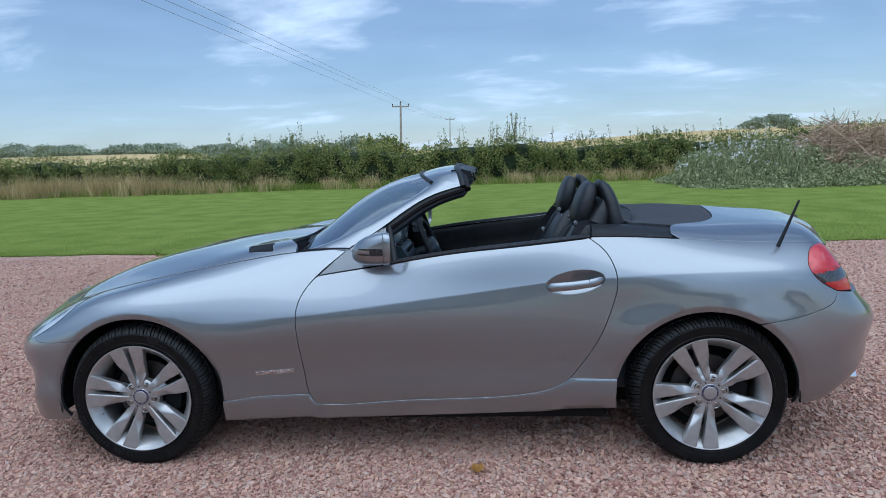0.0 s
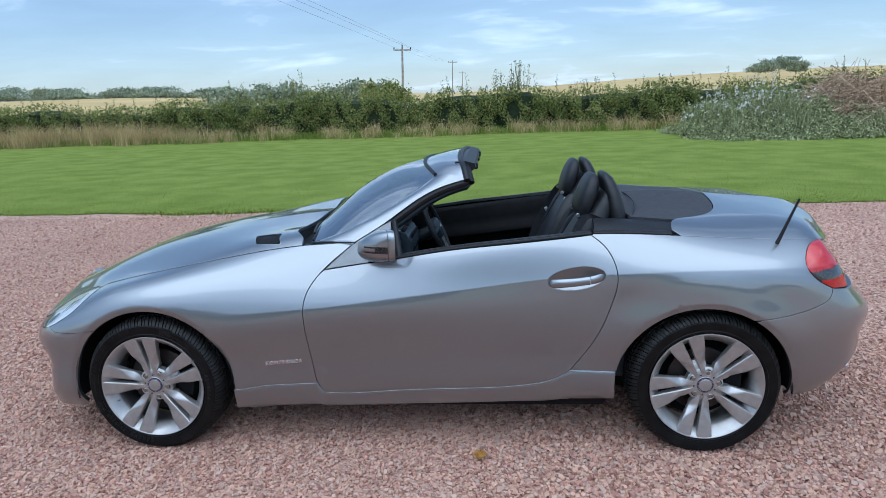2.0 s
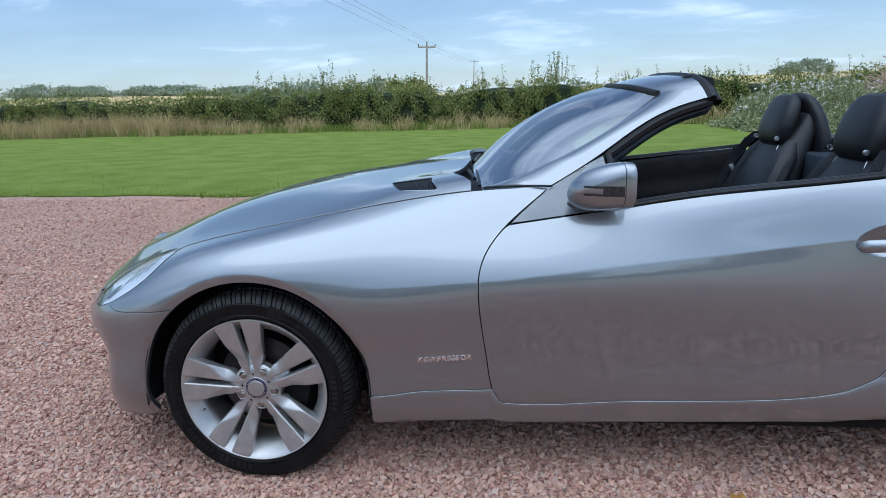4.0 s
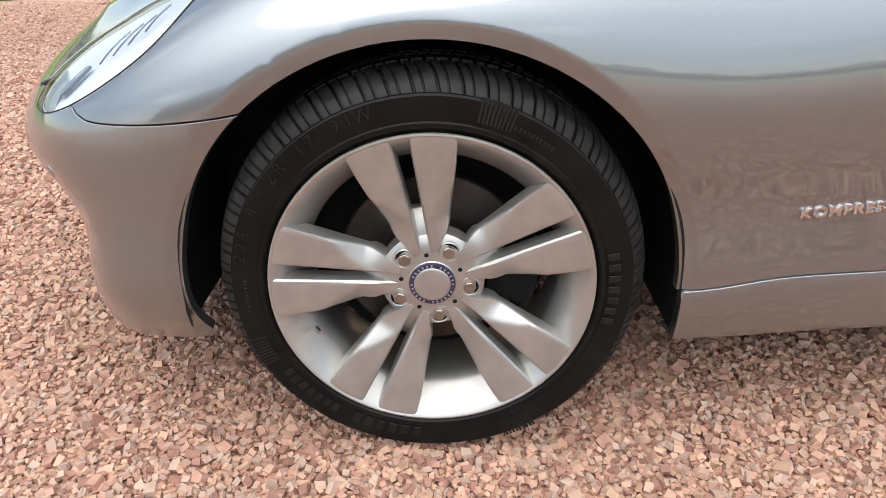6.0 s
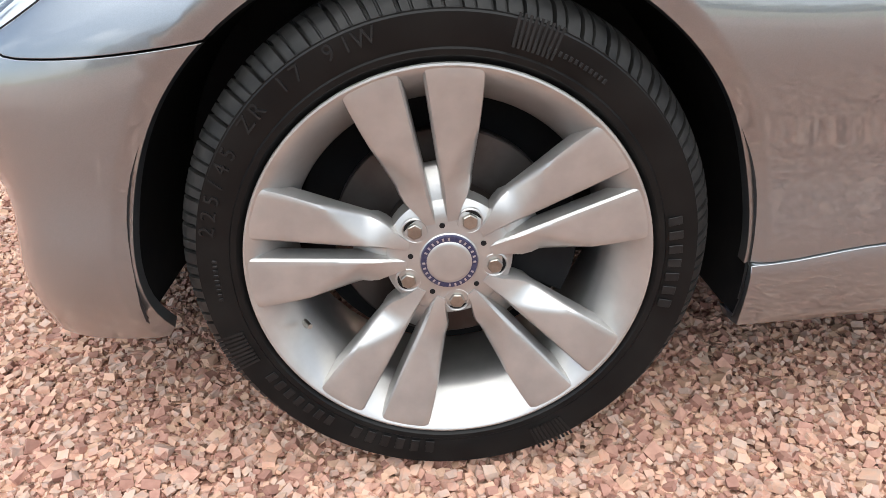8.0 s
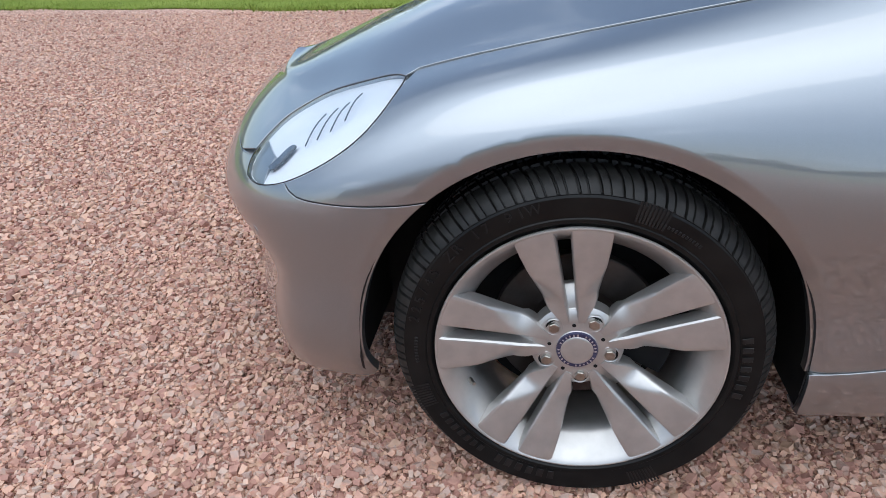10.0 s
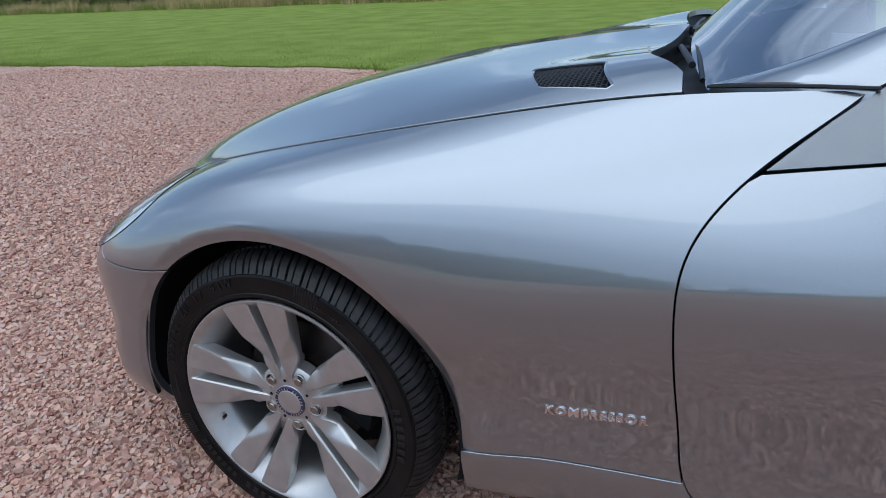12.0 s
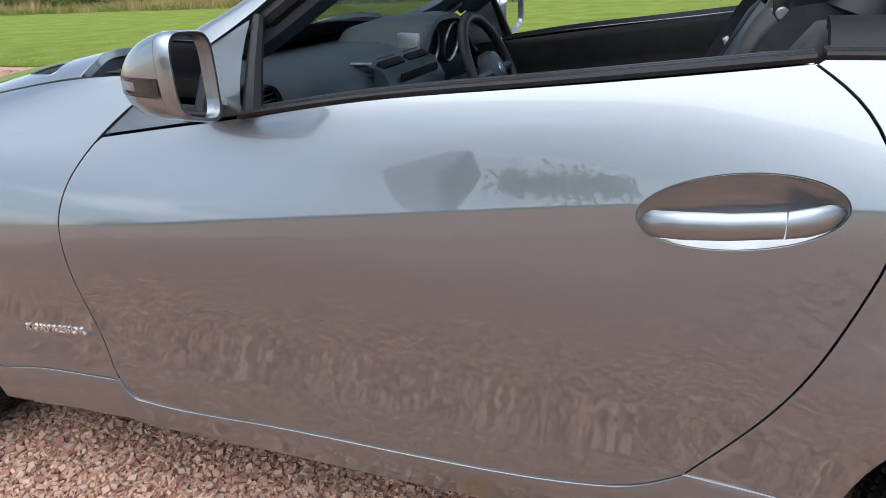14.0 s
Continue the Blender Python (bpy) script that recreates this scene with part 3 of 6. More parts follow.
boot_loop = np.concatenate([seam_run(2.33, 2.95, SEAM, 28), [(STATION[13], SEAM - .01), (STATION[14], SEAM - .01), (STATION[15], SEAM - .01), (STATION[15], ROUND[8])],
                            from_plan(boot_edge[::-1])])



def lip(p, w):
    """Wheel-arch edges: a narrow band turned in towards the wheel."""
    out = 0
    for cx, cz, r in (ARCH_F, ARCH_R):
        d = np.clip(1 - (np.hypot(p[:, 0] - cx, p[:, 2] - cz) - r) / .024, 0, 1)
        out = out - .0080 * d
    return out * (abs(p[:, 1] - C) > .6)


def crease_z(x):
    """Height of the line that rises along the flank and through the door handle."""
    return np.interp(x, [.3, .5, .8, 1.12, 1.45, 1.75, 2.05, 2.4, 2.8], [.640, .648, .668, .705, .742, .778, .800, .815, .815])


def flank(p, w):
    """The pressed line along the flank and the flare round the rear arch, over the arch edges."""
    dz = p[:, 2] - crease_z(p[:, 0])
    strong = np.clip((p[:, 0] - .25) / .95, 0, 1) * np.clip((2.98 - p[:, 0]) / .25, 0, 1)
    fold = .0052 * strong * np.exp(-abs(dz) / np.where(dz < 0, .075, .060))
    r = np.hypot(p[:, 0] - ARCH_R[0], p[:, 2] - ARCH_R[1])
    f = np.clip(1 - (r - ARCH_R[2]) / .17, 0, 1)
    flare = .010 * f * f * (3 - 2 * f) * np.clip((p[:, 2] - .30) / .20, 0, 1)
    return lip(p, w) + fold + flare


ridge_rows = np.concatenate([flat([(x, float(crease_z(x)) + dz) for x in np.arange(.30, 2.93, .014)]) for dz in (-.034, -.020, -.010, -.0035, .0035, .010, .020, .034)])


sill_top = np.concatenate([flat(sill_front), flat(door_low), flat([(1.9, .378), (2.06, .378)])])


def sill_swell(p, w):
    f = np.clip(1 - w[:, 1] / np.interp(w[:, 0], sill_top[:, 0], sill_top[:, 1]), 0, 1)
    return .0035 * (1 - np.exp(-f / .05)) + .017 * np.minimum(1, f / .76) ** 2 - .034 * np.maximum(0, f - .76) / .24


front_fender = panel("front_fender", fender_loop, PAINT, car, "silver-grey front wing", bulge=flank, ridge=ridge_rows)
sill_panel = panel("sill_panel", sill_loop, PAINT, car, "silver-grey sill below the door", lift=.003, bulge=sill_swell, step=.02, gap=.0004)
quarter = panel("rear_wing", quarter_loop, PAINT, car, "silver-grey rear wing", bulge=flank, ridge=ridge_rows, step=.022)
tilt = radians(8)
handle_bowl = flat([(1.888 + .120 * math.cos(t) * math.cos(tilt) - .046 * math.sin(t) * math.sin(tilt), .781 + .120 * math.cos(t) * math.sin(tilt) + .046 * math.sin(t) * math.cos(tilt))
                    for t in np.linspace(0, 2 * math.pi, 49)[:-1]])
door = panel("door", door_loop, PAINT, car, "silver-grey closed door", holes=[handle_bowl], bulge=flank, ridge=ridge_rows)
filler = panel("nose_filler", np.array([(.42, .47), (.83, .462), (.80, .54), (.70, .57), (.42, .57)]), PAINT, car, lift=-.007)
other_side(filler, car)
front_bumper = panel("front_bumper", front_bumper_loop, PAINT, car, "silver-grey front bumper", mirrored=True, bulge=lip)
rear_bumper = panel("rear_bumper", rear_bumper_loop, PAINT, car, "silver-grey rear bumper", mirrored=True, bulge=flank)
bonnet = panel("bonnet", bonnet_loop, PAINT, car, "silver-grey bonnet with a central ridge", mirrored=True, lift=.0028, holes=[vent_loop])
boot_lid = panel("boot_lid", boot_loop, PAINT, car, "silver-grey boot lid", mirrored=True)
tail_lamp = panel("tail_lamp", tail_loop, RED, car, "red tail lamp with a smoked band", lift=.004, bulge=.012, step=.010)
for ob in (front_fender, sill_panel, quarter, tail_lamp):
    other_side(ob, car)
far_door = other_side(door, car)
far_door.location = (0, 0, -.030)


# ---- wheels ----
TREAD = material("dusty_tread", (0.006, 0.006, 0.006), 0.55, 0, (0.018, 0.0172, 0.016), 45, spec=0.3, bump=0.0006, bump_scale=400)
def tyre_bm(R, rim, width):
    """A tyre with sidewall relief and a tread cut into blocks; its outer face is at y = 0, the axle along y."""
    pitch = (0, .44, .47, .53, .56, .84, .87, .97)  # two blocks and their slots a pitch
    cuts = (0, 0, .004, .004, 0, 0, .008, .008)
    steps = 58 * 8
    prof = [(rim - .004, .012), (rim + .003, .002), (rim + .008, -.003), (rim + .014, -.004), (rim + .016, -.002), (rim + .03, -.006), (rim + .05, -.007),
            (R - .036, -.003), (R - .030, .0), (R - .0285, .0), (R - .0265, .003), (R - .019, .009), (R - .011, .018), (R - .005, .030), (R - .0015, .044), (R, .058)]
    groove = [(R - .007, .062), (R - .007, .070), (R, .072), (R, .096), (R - .007, .098), (R - .007, .106), (R, .108)]
    half = prof + groove
    prof = half + [(r, width - y) for r, y in reversed(half)]
    bm = bmesh.new()
    rows, band = [], {}
    for k, (r, y) in enumerate(prof):
        row = []
        band[id(row)] = int(r >= R - .0287)
        for j in range(steps):
            cut = dig = 0
            if r > R - .027:
                cut = cuts[j % 8] * (.5 if r < R - .004 else 1)
                dig = cuts[j % 8] * (r < R - .001) * (1 if k < len(half) else -1)
            t = 2 * math.pi * (j // 8 + pitch[j % 8] + min(y, width - y) * 9 * (r > R - .027)) / 58
            row.append(bm.verts.new(((r - cut) * math.cos(t), y + dig, (r - cut) * math.sin(t))))
        rows.append(row)
    for a, b in zip(rows, rows[1:]):
        for j in range(steps):
            f = bm.faces.new((a[j], b[j], b[(j + 1) % steps], a[(j + 1) % steps]))
            f.material_index = min(band[id(a)], band[id(b)])
    return bm


def prong_bm(side):
    """One blade of a split spoke along +x: flat and wide at the rim; towards the hub its pocket side is scooped away along a slant."""
    edge = Cubic([.050, .066, .082, .098, .118, .142, .17, .20, .2272])
    outer_at = [.0200, .0285, .0400, .0450, .0498, .0555, .0625, .0695, .0750]
    rings = []
    for r in np.r_[np.linspace(.050, .100, 6), np.linspace(.108, .220, 15), .2272, .2338]:
        f = min(1.0, (r - .050) / .1772)
        outer = float(edge([min(r, .2272)], outer_at)[0])
        inner = .0055 + .0058 * f
        face = .0235 - .0250 * f
        slant = inner + .004 + (outer - inner) * np.clip((r - .098) / .070, 0, 1.3)
        deep = .036 if r < .1 else .030
        prof = [(inner, face + deep), (inner - .0004, face + .012), (inner + .0008, face + .0035), (inner + .0032, face + .0006)]
        for v in np.linspace(.12, 1, 12):
            z = inner + (outer - inner) * v
            dip = max(0.0, z - slant)
            dip *= min(1.0, max(0.0, (r - .056) / .046))
            prof.append((z - .0012 * (v == 1), face + .40 * dip + 4.0 * dip * dip - .0006 * math.sin(math.pi * v) + .0012 * (v == 1)))
        last = prof[-1][1]
        prof += [(outer, last + .004), (outer - .0005, max(last + .008, face + .018)), (outer - .001, max(last + .012, face + deep))]
        bow = min(1.0, max(0.0, (r - .10) / .12))  # the blade ends along the rim's circle
        rings.append([(math.sqrt(r * r - bow * z * z), y - .0012 * f * f, side * z) for z, y in prof])
    return loft_bm(rings)


def wheel(x, phase, R, rim=.2365, width=.225):
    w = new("wheel")
    w.parent = car
    tagged(w, "five-spoke silver alloy wheel with a low-profile tyre")
    w.matrix_basis = pose(x, 0, R - .005)
    part("tyre", tyre_bm(R, rim, width), RUBBER, w, "black low-profile tyre", angle=25).data.materials.append(TREAD)
    barrel = lathe_bm([(rim - .002, .004), (rim + .001, -.001), (rim, -.0042), (rim - .0022, -.0046), (rim - .0042, -.0036), (rim - .011, .002), (rim - .024, .018), (rim - .038, .038), (rim - .043, .048),
                       (rim - .045, .060), (rim - .040, .08), (rim - .037, .14), (rim - .02, .19), (rim - .003, .20)], 128)
    rim_ob = part("rim", barrel, ALLOY, w, "silver alloy rim", angle=30)
    for k in range(5):
        for side in (1, -1):
            b = prong_bm(side)
            b.transform(Matrix.Rotation(-radians(phase + 72 * k), 4, "Y"))
            part("spoke", b, ALLOY, w, angle=28)
        web = loft_bm([[(r, y, z) for z, y in ((-.014, .055), (-.014, g), (.014, g), (.014, .055))] for r, g in ((.045, .0262), (.06, .0285), (.085, .034), (.112, .046), (.116, .054))])
        web.transform(Matrix.Rotation(-radians(phase + 72 * k), 4, "Y"))
        part("spoke_web", web, ALLOY, w, angle=40)
    hub = lathe_bm([(.0, .0215), (.0335, .0215), (.036, .0235), (.052, .0245), (.070, .027), (.078, .034), (.080, .060), (.0, .060)], 60)
    part("hub", hub, ALLOY, w)
    cap = lathe_bm([(.0, .0165), (.022, .0165), (.0262, .0172), (.0272, .0180)], 48)
    part("hub_cap", cap, ALLOY, w, "silver hub cap")
    ring = lathe_bm([(.0272, .0178), (.0335, .0180), (.0345, .0200), (.0345, .0230)], 48)
    ring_ob = part("cap_ring", ring, BLUE, w, "dark blue enamel ring")
    for k in range(28):
        t = 2 * math.pi * k / 28
        if k % 7 < 6:
            bar = box_bm(-.0011, .0011, -.0004, .0004, -.0017, .0017)
            bar.transform(Matrix.Rotation(-t, 4, "Y") @ Matrix.Translation((.0304, .0176, 0)) @ Matrix.Rotation(math.pi / 2, 4, "Y"))
            part("ring_mark", bar, SATIN, ring_ob)
    for k in range(5):
        t = radians(phase + 36 + 72 * k)
        m = Matrix.Rotation(-t, 4, "Y") @ Matrix.Translation((.056, 0, 0))
        seat = lathe_bm([(.0132, .0300), (.0135, .0246), (.0148, .0238), (.0162, .0248), (.0162, .03)], 24)
        seat.transform(m)
        part("bolt_seat", seat, ALLOY, w)
        dark = lathe_bm([(.0, .0265), (.0136, .0262)], 24)
        dark.transform(m)
        part("bolt_hole", dark, DARK, w)
        bm = bmesh.new()
        bmesh.ops.create_cone(bm, cap_ends=True, segments=6, radius1=.0098, radius2=.0098, depth=.012, matrix=Matrix.Rotation(math.pi / 2, 4, "X"))
        bmesh.ops.bevel(bm, geom=[e for e in bm.edges], offset=.001, segments=1, affect="EDGES")
        bm.transform(m @ Matrix.Translation((0, .0255, 0)) @ Matrix.Rotation(.3 + k, 4, "Y"))
        part("wheel_bolt", bm, BOLT, w, smooth=False)
        h = radians(phase + 72 * k)
        pin = lathe_bm([(.0, .0252), (.0035, .0250)], 12)
        pin.transform(Matrix.Rotation(-h, 4, "Y") @ Matrix.Translation((.0465, -.002, 0)))
        part("drain_hole", pin, DARK, w)
    disc = lathe_bm([(.07, .075), (.075, .072), (.078, .092), (.142, .092), (.144, .094), (.144, .112), (.142, .114), (.0, .114)], 64)
    part("brake_disc", disc, STEEL, w, "dark steel brake disc")
    cal = loft_bm([[(r * math.cos(t), y, r * math.sin(t)) for r, y in ((.088, .068), (.162, .066), (.166, .075), (.166, .125), (.088, .125))] for t in np.linspace(-.45, .55, 10)])
    part("brake_caliper", cal, DARK, w)
    inner = lathe_bm([(.19, .15), (.0, .15)], 48)
    part("wheel_back", inner, DARK, w)
    v = tube_bm([(-.180, .022, -.077), (-.176, .012, -.075), (-.171, .004, -.073)], [.004, .0045, .003], 10)
    part("valve", v, BOLT, w, "tyre valve with a worn cap")
    return w


def tyre_writing(w, R, text, size, radius, centre, deep=.0014):
    """Raised letters round the tyre's side, centred on an angle in degrees, read from outside."""
    step = size * .78 / radius
    for k, ch in enumerate(text):
        if ch == " ":
            continue
        cu = bpy.data.curves.new("letter", "FONT")
        cu.body, cu.size, cu.extrude, cu.align_x = ch, size, deep, "CENTER"
        tmp = bpy.data.objects.new("letter", cu)
        me = bpy.data.meshes.new_from_object(tmp)
        bpy.data.objects.remove(tmp)
        t = radians(centre) + step * ((len(text) - 1) / 2 - k)
        m = Matrix.Rotation(-t, 4, "Y") @ Matrix.Translation((radius, -.0072, 0)) @ Matrix.Rotation(math.pi / 2, 4, "Y") @ Matrix.Rotation(math.pi / 2, 4, "X")
        me.transform(m)
        put("letter", me, WORN, w)


near_front = wheel(.003, 99, .318)
near_rear = wheel(2.43, 115, .317, width=.245)
tyre_writing(near_front, .318, "225/45 ZR 17 91W", .0240, .268, 137)
# worn maker's lettering, as plain raised bars
for centre, n, size in ((252, 6, .020), (222, 7, .016), (0, 7, .018), (180, 9, .006), (60, 12, .006)):
    for k in range(n):
        t = radians(centre) + size * 1.0 / .262 * (k - (n - 1) / 2)
        bm = box_bm(-size * .45, size * .45, -.0008, .0008, -size * .28, size * .28, .0004, 1)
        bm.transform(Matrix.Rotation(-t, 4, "Y") @ Matrix.Translation((.262 + .006 * (size < .01), -.0068, 0)))
        part("raised_bar", bm, WORN, near_front, smooth=False)
# hatched wear patches on the sidewall
for centre in (66, 196, 293):
    for k in range(9):
        t = radians(centre + k * 1.15)
        bm = box_bm(-.0015, .0015, -.0007, .0007, -.017, .017)
        bm.transform(Matrix.Rotation(-t, 4, "Y") @ Matrix.Translation((.276, -.0064, 0)) @ Matrix.Rotation(radians(88), 4, "Y"))
        part("raised_rib", bm, WORN, near_front, smooth=False)
for src, x, R in ((near_front, .003, .313), (near_rear, 2.43, .312)):
    copy_thing(src, Matrix.Translation((x, 2 * C, R)) @ Matrix.Rotation(math.pi, 4, "Z"))

# wheel housings and the dark underside
for cx, cz, r in (ARCH_F, ARCH_R):
    for flip in (False, True):
        rings = []
        for y in (.022, .03, .30):
            yy = 2 * C - y if flip else y
            rings.append([(cx + (r + (.012 if y > .025 else .004)) * math.cos(t), yy, cz + (r + (.012 if y > .025 else .004)) * math.sin(t)) for t in np.linspace(radians(-13 if cx < 1 else -4), radians(189 if cx < 1 else 184), 48)])
        part("wheel_arch_liner", loft_bm(rings, closed=False), DARK, car, "black wheel-arch liner")
        yy = 2 * C - .30 if flip else .30
        bm = bmesh.new()
        bm.faces.new([bm.verts.new((cx + .40 * math.cos(t), yy, max(.20, cz + .40 * math.sin(t)))) for t in np.linspace(radians(-13), radians(193), 40)])
        part("inner_arch", bm, DARK, car)
part("underbody", box_bm(-.44, 2.98, .31, 2 * C - .31, .17, .56, .02), DARK, car, "dark underside")
part("floor_pan", box_bm(.39, 2.03, .10, 2 * C - .10, .175, .30, .02), DARK, car)


# ---- lamps, trim and glass ----
def edge_run(points, n, mat, name, r, label="", parent=None):
    return part(name, tube_bm([tuple(p) for p in spline(points, n)], r, 8), mat, parent or car, label)


def grid_patch(rows, thick=0.0):
    """A sheet through rows of points, with thickness."""
    bm = bmesh.new()
    V = [[bm.verts.new(tuple(p)) for p in r] for r in rows]
    for a, b in zip(V, V[1:]):
        for k in range(len(a) - 1):
            bm.faces.new((a[k], a[k + 1], b[k + 1], b[k]))
    if thick:
        bmesh.ops.solidify(bm, geom=bm.faces[:], thickness=thick)
    return bm


def both(ob):
    other_side(ob, car)
    return ob


# headlamps: a clear cover over a bright bowl with lenses
LAMP = material("lamp_bowl", (0.86, 0.88, 0.90), 0.3, 0.1, (0.90, 0.91, 0.92), 30)
headlamp = panel("headlamp", lamp_loop, LAMP, car, "clear headlamp with a silvery bowl", lift=-.007, bulge=-.006, depth=.012, gap=.001)
cover = panel("lamp_cover", lamp_loop, LENS, headlamp, "clear plastic cover", lift=.001, bulge=.004, gap=.0015)
cover.visible_shadow = False
lamp_edge = resample(lamp_loop, .02)
e3 = skin(lamp_edge[:, 0], lamp_edge[:, 1]) + skin_normal(lamp_edge[:, 0], lamp_edge[:, 1]) * .0005
part("lamp_seal", tube_bm([tuple(p) for p in np.r_[e3, e3[:1]]], .0011, 6), TRIM, headlamp)
for k, (a, b) in enumerate((((-.475, .622), (-.463, .652)), ((-.452, .634), (-.438, .664)), ((-.428, .648), (-.414, .676)), ((-.404, .664), (-.392, .690)))):
    uv = flat(spline([a, ((a[0] + b[0]) / 2 - .006, (a[1] + b[1]) / 2), b], 6))
    pts = skin(uv[:, 0], uv[:, 1]) - skin_normal(uv[:, 0], uv[:, 1]) * .006
    part("lamp_fin", tube_bm([tuple(p) for p in pts], .0013, 6), SMOKE, headlamp)
dark_part = spline([(.812, .51), (.824, .54), (.832, .57), (.845, .572), (.850, .545), (.842, .515), (.83, .503)], 20)
panel("lamp_projector", dark_part, SMOKE, headlamp, "dark projector behind the cover", lift=-.004, gap=0, depth=.004)
other_side(headlamp, car)
far_cover = other_side(cover, car)
far_cover.name = "far_lamp_cover"

def lamp_layer(name, low, high, mat, label, rise):
    """The slice of the tail lamp's face between two heights, as a thin layer over it."""
    src = tail_lamp.data
    co = np.array([v.co for v in src.vertices])
    no = np.array([v.vector for v in src.vertex_normals])
    faces = [tuple(p.vertices) for p in src.polygons if low < p.center.z - .10 * (p.center.x - 2.9) < high and p.normal.dot(Vector((.5, -.8, .3))) > .2]
    used = sorted({k for f in faces for k in f})
    at = {k: n for n, k in enumerate(used)}
    return put(name, mesh_of(name, co[used] + no[used] * rise, [tuple(at[k] for k in f) for f in faces], True), mat, tail_lamp, label)


lamp_layer("lamp_band", .762, .802, SMOKE, "smoked ribbed band", .0012)
lamp_layer("lamp_line", .804, .812, RED, "bright red dividing line", .0022)
lamp_layer("lamp_line", .744, .752, RED, "bright red dividing line", .0022)

# bonnet grilles
for flip in (False, True):
    def side(p):
        return (p[0], 2 * C - p[1] if flip else p[1], p[2])
    if not flip:
        grille = panel("bonnet_grille", vent_loop, DARK, car, "black mesh bonnet grille", lift=-.014)
        base_grille = grille
    else:
        grille = other_side(base_grille, car)
    ring = resample(vent_loop, .02)
    rp = skin(ring[:, 0], ring[:, 1]) + skin_normal(ring[:, 0], ring[:, 1]) * .0005
    part("grille_frame", tube_bm([side(p) for p in np.r_[rp, rp[:1]]], .0030, 6), PAINT, grille)
    lo, hi = vent_loop.min(0), vent_loop.max(0)
    for axis in (0, 1):
        for v in np.arange(lo[axis] + .006, hi[axis], .0095 if axis == 0 else .010):
            q = np.linspace(lo[1 - axis], hi[1 - axis], 80)
            line = np.c_[np.full(80, v), q] if axis == 0 else np.c_[q, np.full(80, v)]
            line = line[inside(line, vent_loop)]
            if len(line) > 6:
                line = line[:: max(1, len(line) // 6)]
                pts = skin(line[:, 0], line[:, 1]) - skin_normal(line[:, 0], line[:, 1]) * .005
                part("grille_bar", tube_bm([side(p) for p in pts], .0019, 5), TRIM, grille)

# door handles
bowl = panel("handle_bowl", handle_bowl, PAINT, door, "recess behind the handle", lift=.0005, bulge=-.030, gap=-.0005, depth=.004, step=.012)
twin = other_side(bowl, far_door)


def handle(flip):
    def ring(x, z, h, d, y):
        return [(x, (2 * C - yy if flip else yy), zz) for yy, zz in ((y + d * math.cos(t), z + h * math.sin(t) * (1 if math.sin(t) > 0 else .9)) for t in np.linspace(0, 2 * math.pi, 17)[:-1])]
    rows = [(1.773, .760, .004, .003, .040), (1.779, .7615, .014, .009, .034), (1.79, .763, .019, .012, .026), (1.83, .767, .0195, .012, .016), (1.88, .772, .019, .012, .012), (1.94, .779, .0185, .012, .014)]
    h = part("door_handle", loft_bm([ring(*r) for r in rows]), PAINT, far_door if flip else door, "silver-grey grab handle")
    rows = [(1.9415, .779, .0185, .012, .014), (1.965, .783, .0195, .012, .018), (1.985, .787, .018, .010, .025), (1.998, .790, .012, .007, .034), (2.003, .791, .004, .003, .038)]
    part("handle_end", loft_bm([ring(*r) for r in rows]), PAINT, h)


handle(False), handle(True)

# windscreen frame
E1 = spline([(.932, .150, .931), (1.08, .202, 1.016), (1.20, .240, 1.096), (1.30, .270, 1.145), (1.42, .300, 1.178)], 24)
E2 = spline([(.726, .215, .921), (.86, .285, .952), (1.02, .325, 1.018), (1.16, .355, 1.105), (1.285, .380, 1.192)], 24)
rows = []
for k in range(24):
    a, b = E1[k], E2[k]
    d = (b - a)
    out = np.array([-.25, -.62, .74]) * .11 * min(1, .25 + k / 8)
    rows.append([a + np.array([.012, .022, -.004]), a + np.array([.003, .006, -.001])] + [a + d * f + out * f * (1 - f) * np.linalg.norm(d) / .2 * 1.0 for f in np.linspace(0, 1, 9)] + [b + np.array([.006, .012, -.012])])
rows = [[p + np.array([-.004, .006, -.045]) for p in rows[0]]] + rows
pillar = both(part("windscreen_pillar", grid_patch(rows), PAINT, car, "silver-grey windscreen pillar", angle=60))
front = spline([(1.285, .380, 1.192), (1.240, .52, 1.211), (1.206, .70, 1.221), (1.194, C, 1.225)], 16)
rear = spline([(1.42, .300, 1.178), (1.408, .345, 1.218), (1.39, .45, 1.244), (1.375, .65, 1.256), (1.37, C, 1.260)], 16)
rows = [[f + (r - f) * v + np.array([-.10, -.1, .5]) * .06 * v * (1 - v) for v in np.linspace(0, 1, 9)] for f, r in zip(front, rear)]
full = rows + [[np.array([p[0], 2 * C - p[1], p[2]]) for p in r] for r in reversed(rows[:-1])]
part("windscreen_header", grid_patch(full), PAINT, car, "silver-grey header rail over the windscreen", angle=60)
band_pts = np.r_[front, [[p[0], 2 * C - p[1], p[2]] for p in front[-2::-1]]]
part("glass_band", tube_bm([tuple(p + np.array([-.004, 0, .001])) for p in band_pts], .009, 8), TRIM, car, "black strip along the glass's top edge")
back_pts = np.r_[rear, [[p[0], 2 * C - p[1], p[2]] for p in rear[-2::-1]]]
part("header_seal", tube_bm([tuple(p + np.array([.010, 0, -.006])) for p in back_pts], .015, 8), TRIM, car, "black rubber roof seal")
part("header_seal", tube_bm([tuple(p + np.array([.030, .012 * np.sign(C - p[1]), -.018])) for p in back_pts], .014, 8), RUBBER, car, "black rubber roof seal")
